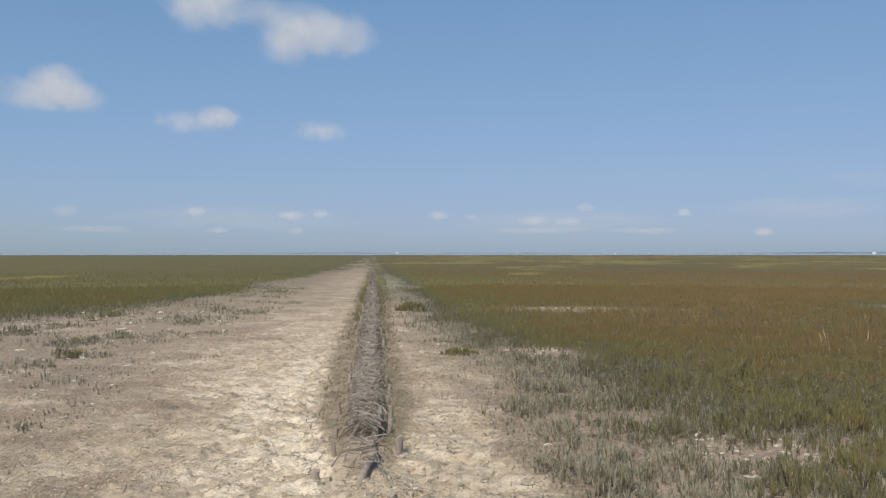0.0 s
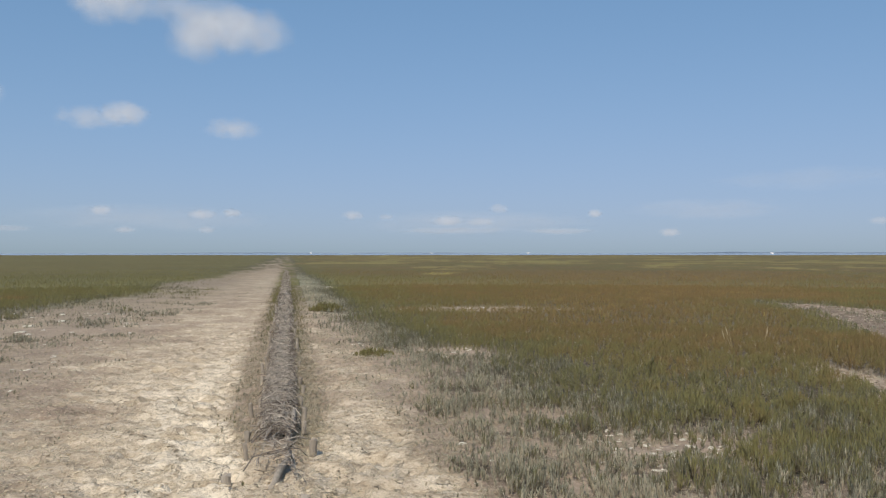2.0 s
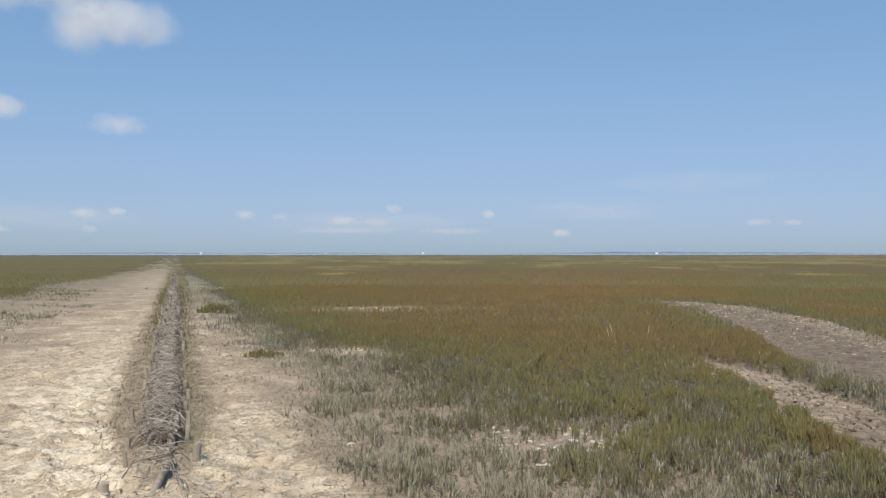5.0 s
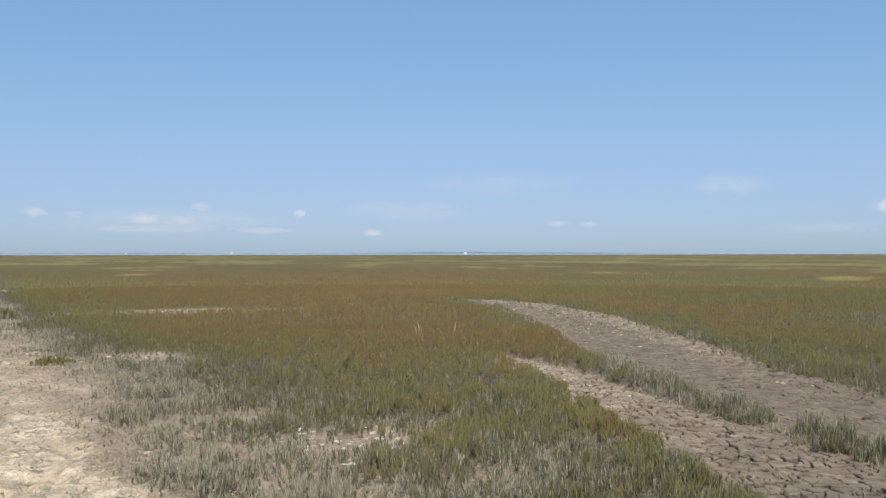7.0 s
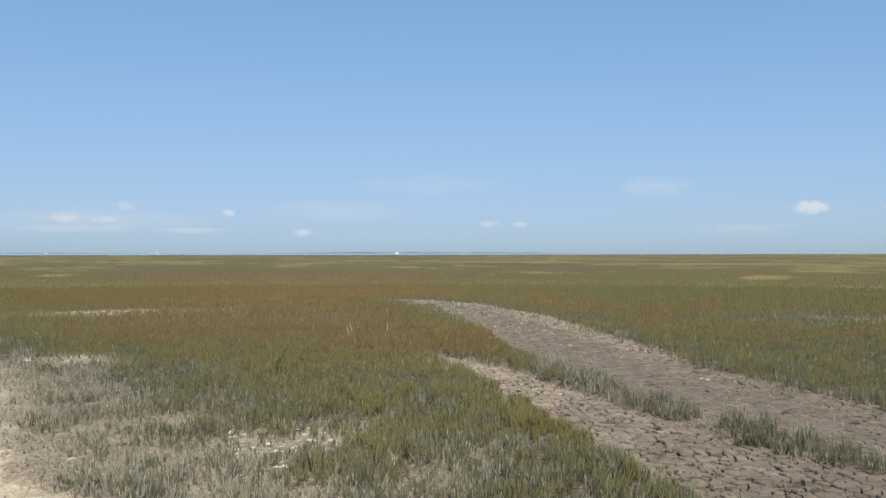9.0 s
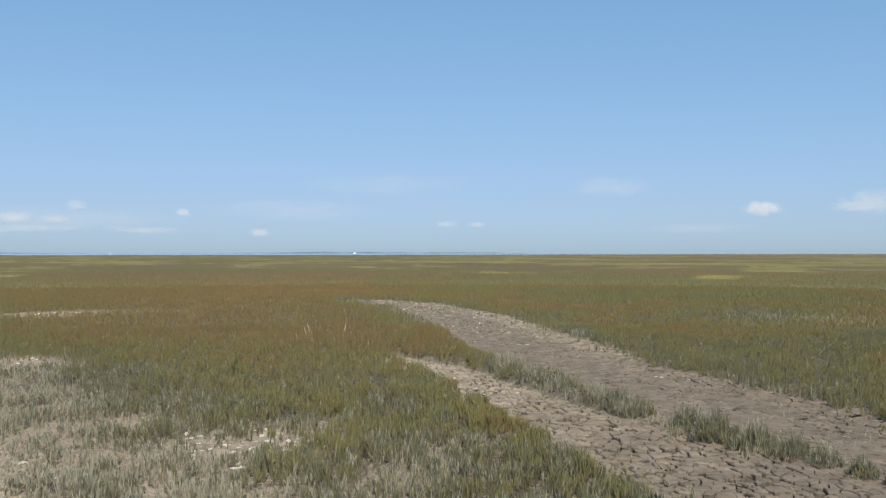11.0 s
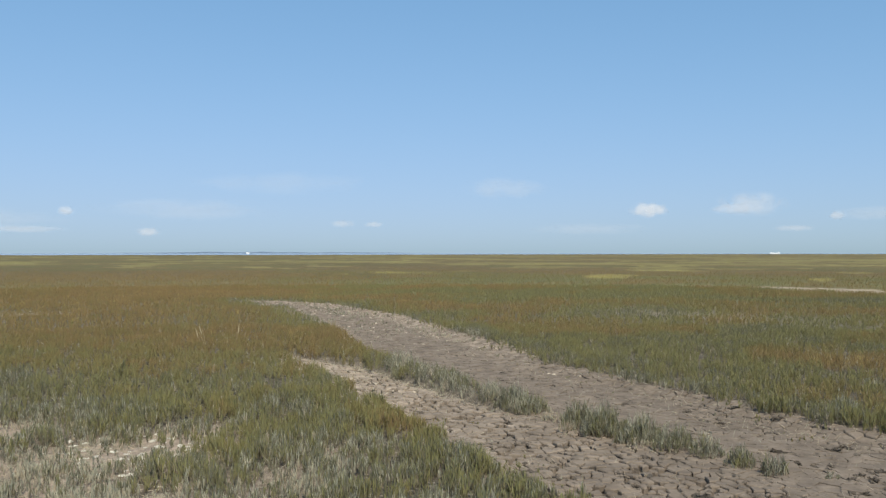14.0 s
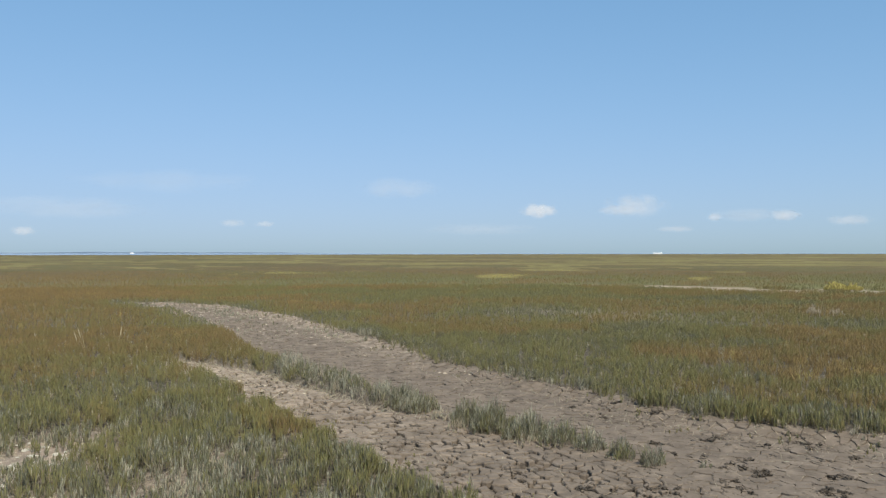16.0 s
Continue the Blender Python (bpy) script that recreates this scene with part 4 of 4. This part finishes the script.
# ------------------------------------------------------------------ single plants that stand out
def tussock(x, y, wide, tall, tone, count, label, category, group="", thin=0.006):
    n = count
    rad, turn = np.sqrt(rng.uniform(0, 1, n)) * wide, rng.uniform(0, 2 * np.pi, n)
    px, py = x + rad * np.cos(turn), y + rad * np.sin(turn) * 0.8
    h = tall * (1.1 - 0.7 * (rad / wide) ** 1.6) * rng.uniform(0.55, 1.2, n)
    v, f, t, u = plants(px, py, np.full(n, tone) + rng.normal(0, 0.045, n) + 0.14 * (fbm(px * 6, py * 6, 65) - 0.4), h, 15, thin, lean=0.3)
    z = float(height(np.array([x]), np.array([y]))[0])
    v = v - np.array([x, y, z])
    ob = mesh_of(category.replace(" ", "_"), v, f, PLANT, (("tone", t), ("up", u)))
    ob.location = (x, y, z)
    return tagged(ob, label, category, group)


G = "tussocks in the creek bed"
for x, y, w, h, n in ((6.22, 5.42, 0.2, 0.33, 110), (6.20, 5.1, 0.25, 0.35, 150), (6.19, 4.7, 0.25, 0.33, 140), (6.20, 4.32, 0.22, 0.29, 90), (6.16, 3.98, 0.16, 0.25, 44),
                      (6.1, 3.66, 0.15, 0.24, 40), (6.1, 3.36, 0.12, 0.26, 34), (6.52, 6.6, 0.24, 0.32, 110), (6.44, 6.25, 0.2, 0.29, 80), (6.28, 3.0, 0.07, 0.12, 9)):
    tussock(x, y, w, h, 0.27, n, "upright grey-green cordgrass tussock rooted in the creek mud", "tussock", G, 0.0045)
for x, y, w, n in ((6.33, 5.88, 0.16, 26), (6.02, 5.35, 0.18, 16), (6.0, 4.5, 0.2, 14)):
    tussock(x, y, w, 0.16, 0.05, n, "dead straw-coloured grass stems standing in the creek mud", "dead grass", "dead grass in the creek bed", 0.004)
tussock(-0.85, 24.0, 0.5, 0.32, 0.46, 190, "dense olive-green bush beside the bare strip", "small bush", thin=0.012)
tussock(0.25, 13.6, 0.32, 0.16, 0.48, 150, "low yellow-green plant on the bare strip", "low plant", thin=0.008)
tussock(3.75, 10.75, 0.055, 0.36, 0.41, 20, "taller pale yellow-green shoot above the marsh plants", "green shoot", thin=0.009)
for x, y, w, h, tone, n, label in ((38.4, 13.05, 0.6, 0.5, 1.0, 80, "tall yellow-green grass tuft standing out of the marsh"), (38.9, 12.5, 0.45, 0.38, 1.0, 55, "tall yellow-green grass tuft standing out of the marsh"),
                                   (22.4, 8.1, 0.24, 0.34, 0.04, 22, "bleached straw-coloured grass tuft standing out of the marsh"), (22.8, 7.68, 0.26, 0.3, 0.04, 24, "bleached straw-coloured grass tuft standing out of the marsh")):
    tussock(x, y, w, h, tone, n, label, "grass tuft", "pale grass tufts", thin=0.03 if x > 30 else 0.016)


def stalk(x, y, tall, lean, heads):
    z = float(height(np.array([x]), np.array([y]))[0])
    root = new("dry_stalk")
    root.location = (x, y, z)
    tagged(root, "dry straw-coloured grass stalk standing above the marsh plants", "dry stalk", "dry grass stalks")
    for dx, k in heads:
        bm = bmesh.new()
        pts = [Vector((lean * (i / 5) ** 1.5 + dx * i / 5, 0.02 * math.sin(i), tall * k * i / 5 - 0.02)) for i in range(6)]
        tube(bm, pts, [0.004, 0.0036, 0.0032, 0.0028, 0.0024, 0.0016], 5)
        part("stem", bm, DRY, root)
        bm = bmesh.new()
        top = pts[-1]
        pts = [top + Vector((lean * 0.12 * i, 0, (i - 3) * 0.035)) for i in range(6)]
        tube(bm, pts, [0.0025, 0.006, 0.008, 0.0075, 0.005, 0.0015], 6)
        part("seed_head", bm, DRY, root, "pale feathery seed head")


stalk(6.2, 13.75, 0.36, -0.09, ((0.0, 1.0), (-0.06, 0.85)))
stalk(7.08, 14.4, 0.27, 0.02, ((0.0, 1.0),))


# ------------------------------------------------------------------ cracked mud
def clip_cell(poly, mx, my, nx, ny):
    out = []
    for (ax, ay), (bx, by) in zip(poly, poly[1:] + poly[:1]):
        da, db = (ax - mx) * nx + (ay - my) * ny, (bx - mx) * nx + (by - my) * ny
        if da <= 0:
            out.append((ax, ay))
        if (da < 0 < db) or (db < 0 < da):
            t = da / (da - db)
            out.append((ax + (bx - ax) * t, ay + (by - ay) * t))
    return out


def build_cracked_mud():
    parent = tagged(new("cracked_mud"), "cracked plates of sun-dried grey mud on the creek bed", "cracked mud", kind="structure")
    r = random.Random(3)
    step_size = 0.105
    pts = {}
    for i in range(int(3.6 / step_size), int(14.5 / step_size)):
        for j in range(int(1.2 / step_size), int(27 / step_size)):
            pts[i, j] = ((i + r.uniform(-0.42, 0.42) + 0.5 * (j % 2)) * step_size, (j + r.uniform(-0.42, 0.42)) * step_size)
    keys = list(pts)
    x, y = np.array([pts[k][0] for k in keys]), np.array([pts[k][1] for k in keys])
    bare, mud, cover, tone, creek, ridge = zones(x, y)
    near = np.hypot(x, y)
    inner = signed(x, y, [(3.9, 2.0), (3.9, 4.6), (6.3, 12.5), (7.3, 11.0), (6.5, 8.0), (6.0, 5.4), (5.7, 3.4), (5.4, 1.2)])
    want = (mud > 0.85) & (near < 29.5) & (ridge < -0.05)
    zz = height(x, y, bare, mud, creek, ridge)
    e = 0.06
    slope_x, slope_y = (height(x + e, y) - height(x - e, y)) / (2 * e), (height(x, y + e) - height(x, y - e)) / (2 * e)
    whole = step(-inner, 0.0, 0.5) * step(fbm(x * 1.4, y * 1.4, 47) - 0.25 * np.exp(-(creek / 0.35) ** 2), 0.34, 0.48)
    picks = []
    for q in np.where(want)[0]:
        i, j = keys[q]
        cx, cy = x[q], y[q]
        cell = [(cx - 0.16, cy - 0.16), (cx + 0.16, cy - 0.16), (cx + 0.16, cy + 0.16), (cx - 0.16, cy + 0.16)]
        for di in (-2, -1, 0, 1, 2):
            for dj in (-2, -1, 0, 1, 2):
                o = pts.get((i + di, j + dj))
                if o and (di or dj):
                    cell = clip_cell(cell, (cx + o[0]) / 2, (cy + o[1]) / 2, o[0] - cx, o[1] - cy)
        if len(cell) < 3:
            continue
        open_crack = 0.003 + (0.0022 + 0.0105 * float(step(np.array([inner[q]]), -0.2, 0.3)[0])) * r.uniform(0.45, 1.3) ** 1.5
        open_crack *= 1.0 - 0.85 * whole[q] * (r.random() < 0.75)
        rough = float(step(np.array([inner[q]]), -0.2, 0.3)[0])
        salt = math.exp(-(max(creek[q], 0) / 0.4) ** 2) * min(1.0, max(0.0, (cy - 7.5) / 4)) * r.uniform(0.2, 1.0)
        picks.append((near[q], cx, cy, zz[q], cell, open_crack * (1 + 0.5 * rough * (cy > 6.5)), rough, salt, slope_x[q], slope_y[q]))
    picks.sort(key=lambda p: p[0])

    def plate(cx, cy, cell, crack, tilt, fine):
        """Wavy cracks that open and close along their way."""
        v, f = [], []
        if fine:
            cell = [p for (a, b), (c, d) in zip(cell, cell[1:] + cell[:1]) for p in ((a, b), ((a + c) / 2, (b + d) / 2))]
            wave = [noise.noise_vector(Vector((a * 11, b * 11, 0.3))) for a, b in cell]
            cell = [(a + 0.03 * w.x, b + 0.03 * w.y) for (a, b), w in zip(cell, wave)]
        gape = [min(2.1, max(0.02, 0.95 + 2.7 * noise.noise(Vector((a * 6.5, b * 6.5, 7.7))))) for a, b in cell]
        n = len(cell)
        size = max(0.02, sum(math.hypot(a - cx, b - cy) for a, b in cell) / n)
        for k, zt in ((1.0, -0.04), (1.0, 0.012 - min(0.008, crack * 1.4)), (0.88, 0.0122)):
            for (a, b), g in zip(cell, gape):
                kk = max(0.3, k - g * crack / size)
                dx, dy = (a - cx) * kk, (b - cy) * kk
                v.append((dx, dy, zt + (tilt[0] * dx + tilt[1] * dy if zt > 0 else 0)))
        v.append((0, 0, 0.0125))
        for ring in (0, n):
            for a in range(n):
                b = (a + 1) % n
                f.append((ring + a, ring + b, ring + n + b, ring + n + a))
        for a in range(n):
            f.append((2 * n + a, 2 * n + (a + 1) % n, 3 * n))
        return v, f

    vs, fs = [], []
    count = 0
    bleached = []
    for dist, cx, cy, z, cell, crack, rough, salt, sx, sy in picks:
        lift = 0.012 + 0.035 * rough
        tilt = (sx + r.gauss(0, lift), sy + r.gauss(0, lift))
        z += r.uniform(-0.003, 0.003) * (1 + rough)
        v, f = plate(cx, cy, cell, crack, tilt, dist < 13)
        if count < 300:
            me = bpy.data.meshes.new("mud_plate")
            me.from_pydata(v, [], f)
            me.materials.append(MUD_PLATE)
            ob = new("mud_plate", me)
            ob.location = (cx, cy, z)
            ob.parent = parent
        else:
            at = len(vs)
            vs += [(p[0] + cx, p[1] + cy, p[2] + z) for p in v]
            fs += [tuple(at + q for q in g) for g in f]
            bleached += [salt] * len(v)
        count += 1
    me = bpy.data.meshes.new("mud_plates")
    me.from_pydata(vs, [], fs)
    me.materials.append(MUD_PLATE)
    me.attributes.new("bleached", "FLOAT", "POINT").data.foreach_set("value", bleached)
    ob = new("mud_plates", me)
    ob.parent = parent
    tagged(ob, "small cracked mud plates", kind="stuff")


build_cracked_mud()


# ------------------------------------------------------------------ distance
def polar(az, dist):
    return dist * math.sin(radians(az)), dist * math.cos(radians(az))


def build_far_land():
    bm = bmesh.new()
    prev = None
    for k in range(361):
        az = -45 + k * 0.35
        hill = 7.0 * math.exp(-((az - 25.5) / 5.5) ** 2) + 4.5 * math.exp(-((az - 33.5) / 4) ** 2) + 4.0 * math.exp(-((az + 7) / 4) ** 2) + 3.0 * math.exp(-((az - 4) / 5) ** 2)
        top = max(0.3, 1.5 * hill * (0.75 + 0.5 * noise.noise(Vector((az * 0.6, 0, 0)))) + 0.9 * noise.noise(Vector((az * 5, 3, 0))))
        x, y = polar(az, 4500)
        x2, y2 = polar(az, 4640)
        col = [bm.verts.new((x, y, -0.5)), bm.verts.new((x, y, top * 0.8)), bm.verts.new((x2, y2, top)), bm.verts.new((x2, y2, -0.5))]
        if prev:
            for i in range(3):
                bm.faces.new((prev[i], prev[i + 1], col[i + 1], col[i]))
        prev = col
    me = bpy.data.meshes.new("backdrop")
    bm.to_mesh(me)
    bm.free()
    me.materials.append(FAR_LAND)
    tagged(new("backdrop", me), "low hazy blue-grey wooded land on the horizon", "far land", kind="structure")


build_far_land()


def build_tidal_water():
    """Shallow water of the bay from the marsh's outer edge to the far shore."""
    n = Nodes("shallow_sea_water")
    ripple = n.noise(0.02, 4, 0.6, stretch=(1, 1, 1))
    water = n.surface(n.mix(n.grey(ripple, 0.35, 0.65), (0.22, 0.25, 0.29), (0.30, 0.32, 0.35)), 0.25, n.bump(ripple, 0.1, 0.3), 0.5)
    az = np.linspace(-180, 180, 721)
    edge = np.interp(az, (-180, -50, -12, 0, 27, 40, 52, 75, 110, 180), (1500, 720, 740, 700, 760, 960, 1350, 1900, 1500, 1500))
    edge = edge * (0.9 + 0.2 * fbm(az * 0.9 + 300, az * 0 + 1, 111))
    rows = []
    for k in np.linspace(0, 1, 8):
        r = edge * (1 - k) + 4690 * k
        rows.append(np.stack([r * np.sin(np.radians(az)), r * np.cos(np.radians(az)), np.full(len(az), 0.06)], -1))
    m = len(az)
    i, j = np.meshgrid(np.arange(7), np.arange(m - 1), indexing="ij")
    quads = np.stack([i * m + j, i * m + j + 1, (i + 1) * m + j + 1, (i + 1) * m + j], -1).reshape(-1, 4)[:, ::-1]
    tagged(mesh_of("water", np.concatenate(rows), quads, water), "pale calm strip of sea water beyond the marsh", "sea", kind="structure")


build_tidal_water()


def box(bm, x0, x1, y0, y1, z0, z1):
    v = [bm.verts.new((x, y, z)) for z in (z0, z1) for x, y in ((x0, y0), (x1, y0), (x1, y1), (x0, y1))]
    for f in ((3, 2, 1, 0), (4, 5, 6, 7), (0, 1, 5, 4), (1, 2, 6, 5), (2, 3, 7, 6), (3, 0, 4, 7)):
        bm.faces.new([v[i] for i in f])


def house(az, dist, length, depth, eaves, ridge_h, label, towers=()):
    root = new("farmhouse")
    x, y = polar(az, dist)
    root.matrix_world = pose(x, y, 0, 0, 0, -az)
    tagged(root, label, "farmhouse", "white houses on the horizon")
    bm = bmesh.new()
    box(bm, -length / 2, length / 2, 0, depth, -0.3, eaves)
    part("wall", bm, WHITEWASH, root)
    bm = bmesh.new()
    hl = length / 2 + 0.3
    a = [bm.verts.new(p) for p in ((-hl, -0.4, eaves), (hl, -0.4, eaves), (hl, depth + 0.4, eaves), (-hl, depth + 0.4, eaves), (-hl, depth / 2, ridge_h), (hl, depth / 2, ridge_h))]
    for f in ((0, 1, 5, 4), (2, 3, 4, 5), (3, 0, 4), (1, 2, 5), (3, 2, 1, 0)):
        bm.faces.new([a[i] for i in f])
    part("roof", bm, WHITEWASH if ridge_h - eaves < 1.2 else ROOFING, root)
    for k in range(3):
        bm = bmesh.new()
        cx = length * (k - 1) * 0.3
        box(bm, cx - 0.45, cx + 0.45, -0.05, 0.1, 1.0, 2.1)
        part("window", bm, DARK_GLASS, root)
    for tx, tw, th in towers:
        bm = bmesh.new()
        box(bm, tx - tw / 2, tx + tw / 2, 0.5, depth - 0.5, eaves - 0.2, th)
        part("tower", bm, WHITEWASH, root)


house(26.62, 1900, 6.0, 6, 2.5, 3.3, "small white farmhouse far off on the flat horizon")
house(60.5, 2000, 19, 8, 2.0, 2.7, "long white building with two raised ends on the horizon", ((-8.0, 2.4, 3.9), (8.0, 2.4, 3.9)))
house(-3.05, 2200, 4.0, 5, 3.2, 4.1, "tiny white house far off on the horizon")
house(11.33, 2200, 4.0, 5, 2.5, 3.3, "tiny white house far off on the horizon")
house(4.9, 2300, 4.0, 5, 2.2, 3.0, "tiny white house far off on the horizon")


# ------------------------------------------------------------------ clouds
def cloud_material(name, amount, seed, softness, aspect):
    """Water vapour: an added glow replaces most scattered sunlight; thin parts show the sky."""
    n = Nodes(name)
    tc = n.add("ShaderNodeTexCoord")
    mp = n.add("ShaderNodeMapping")
    mp.inputs["Location"].default_value = (seed * 3.7, seed * 1.3, seed * 2.1)
    mp.inputs["Scale"].default_value = (min(aspect, 3.0), 1, 1)
    n.link(tc.outputs["Object"], mp.inputs["Vector"])
    wisps = n.noise(1.1, 4, 0.5, vec=mp.outputs[0], distort=0.4)
    flat = n.add("ShaderNodeVectorMath", operation="MULTIPLY")
    flat.inputs[1].default_value = (1, 0, 1)
    n.link(tc.outputs["Object"], flat.inputs[0])
    ln = n.add("ShaderNodeVectorMath", operation="LENGTH")
    n.link(flat.outputs[0], ln.inputs[0])
    body = n.maths("SUBTRACT", 1.0, ln.outputs["Value"])
    dens = n.maths("ADD", body, n.maths("MULTIPLY", n.maths("SUBTRACT", wisps, 0.5), 1.7))
    alpha = n.maths("MULTIPLY", n.grey(dens, 0.10, 0.10 + softness, 0.0, amount), n.grey(ln.outputs["Value"], 0.6, 0.97, 1.0, 0.0))
    glow = n.add("ShaderNodeEmission")
    glow.inputs[0].default_value, glow.inputs[1].default_value = (0.87, 0.93, 1.05, 1), 0.62
    lit = n.add("ShaderNodeBsdfDiffuse")
    lit.inputs[0].default_value = (0.9, 0.9, 0.9, 1)
    d = n.add("ShaderNodeMixShader")
    d.inputs[0].default_value = 0.88
    n.link(lit.outputs[0], d.inputs[1])
    n.link(glow.outputs[0], d.inputs[2])
    t = n.add("ShaderNodeBsdfTransparent")
    m = n.add("ShaderNodeMixShader")
    n.link(alpha, m.inputs[0])
    n.link(t.outputs[0], m.inputs[1])
    n.link(d.outputs[0], m.inputs[2])
    n.link(m.outputs[0], n.out.inputs[0])
    return n.mat


def cloud_mesh(seed):
    bm = bmesh.new()
    bmesh.ops.create_icosphere(bm, subdivisions=4, radius=1.0)
    off = Vector((seed * 5.1, 2.0, seed))
    for v in bm.verts:
        v.co *= 1.0 + 0.12 * noise.noise(v.co * 2.0 + off)
        v.co.y *= 0.5
    for f in bm.faces:
        f.smooth = True
    me = bpy.data.meshes.new("cloud")
    bm.to_mesh(me)
    bm.free()
    return me


def cloud(az, el, wide, tall, amount, seed, label, softness=0.55):
    """Half sizes in degrees of sky."""
    dist = 4200.0
    me = cloud_mesh(seed)
    me.materials.append(cloud_material("cloud_vapour", amount, seed, softness, wide / tall))
    ob = new("cloud", me)
    x, y = polar(az, dist * math.cos(radians(el)))
    ob.matrix_world = pose(x, y, EYE + dist * math.sin(radians(el)), 0, 0, -az) @ Matrix.Diagonal((dist * radians(wide), dist * radians(wide) * 0.5, dist * radians(tall), 1))
    return tagged(ob, label, "cloud", "fair-weather clouds", "structure")


BIG, SMALL = "soft white cumulus cloud in the blue sky", "small faint white cloud low over the horizon"
for k, (az, el, w, t, amount) in enumerate((
        (-15.5, 15.5, 3.3, 2.0, 0.9), (-14.7, 16.6, 3.0, 1.6, 0.8), (-9.2, 14.3, 3.4, 2.2, 0.75), (-7.2, 14.1, 3.2, 1.9, 0.6), (-10.4, 13.6, 2.2, 1.9, 0.6), (-11.5, 15.3, 2.6, 1.4, 0.4),
        (-24.8, 9.6, 3.2, 1.4, 0.8), (-24.2, 10.3, 1.9, 1.5, 0.85), (-22.9, 9.6, 1.8, 1.3, 0.6), (-16.7, 8.3, 2.6, 0.9, 0.42), (-14.6, 8.7, 1.7, 1.0, 0.85), (-8.1, 8.0, 2.2, 0.85, 0.42), (-5.6, 13.9, 1.8, 1.3, 0.25))):
    cloud(az, el, w, t, min(0.97, amount * 1.25), k + 1, BIG, 1.35)
LOW_AHEAD = ((-23.7, 2.6, 0.9, 0.6, 0.25), (-16.0, 2.67, 0.8, 0.4, 0.6), (-10.0, 2.5, 1.1, 0.4, 0.55), (-8.1, 2.6, 0.8, 0.35, 0.5), (-14.6, 1.46, 0.8, 0.25, 0.4), (-9.7, 1.5, 0.7, 0.3, 0.4),
             (-0.3, 2.5, 0.9, 0.4, 0.5), (1.9, 2.4, 0.6, 0.25, 0.3), (6.0, 2.15, 1.2, 0.45, 0.6), (8.2, 2.1, 1.3, 0.35, 0.4), (9.4, 2.95, 0.8, 0.4, 0.4), (15.7, 2.6, 0.6, 0.35, 0.6),
             (20.5, 1.35, 0.9, 0.35, 0.6), (13.5, 1.45, 2.6, 0.25, 0.4), (6.5, 1.5, 4.5, 0.3, 0.3), (-22.0, 1.5, 3.0, 0.25, 0.3))
LOW_EAST = ((32.8, 1.95, 1.0, 0.3, 0.4), (34.8, 1.9, 0.8, 0.25, 0.4), (52.9, 2.8, 1.5, 0.6, 0.85), (59.1, 3.1, 2.6, 0.9, 0.45), (58.0, 2.8, 1.6, 0.4, 0.4), (64.0, 2.3, 0.6, 0.35, 0.5),
            (68.2, 2.35, 1.1, 0.45, 0.65), (66.0, 2.4, 3.0, 0.5, 0.2), (71.8, 2.0, 1.6, 0.4, 0.4), (61.6, 1.55, 1.4, 0.25, 0.35))
for k, (az, el, w, t, amount) in enumerate(LOW_AHEAD + LOW_EAST):
    cloud(az, el, w, t, amount * (0.95 if az > 50 and amount > 0.8 else 0.8), k + 21, SMALL, 0.8)
for k, (az, el, w, t, amount) in enumerate(((8, 2.0, 10, 1.0, 0.16), (-13, 2.2, 10, 1.1, 0.15), (29, 4.6, 7, 0.9, 0.10), (43.5, 4.3, 3.5, 0.9, 0.16), (23, 2.8, 7, 0.8, 0.14), (49, 1.6, 5, 0.5, 0.12))):
    cloud(az, el, w, t, amount, k + 61, "thin pale veil of cloud spread low in the sky", 0.9)
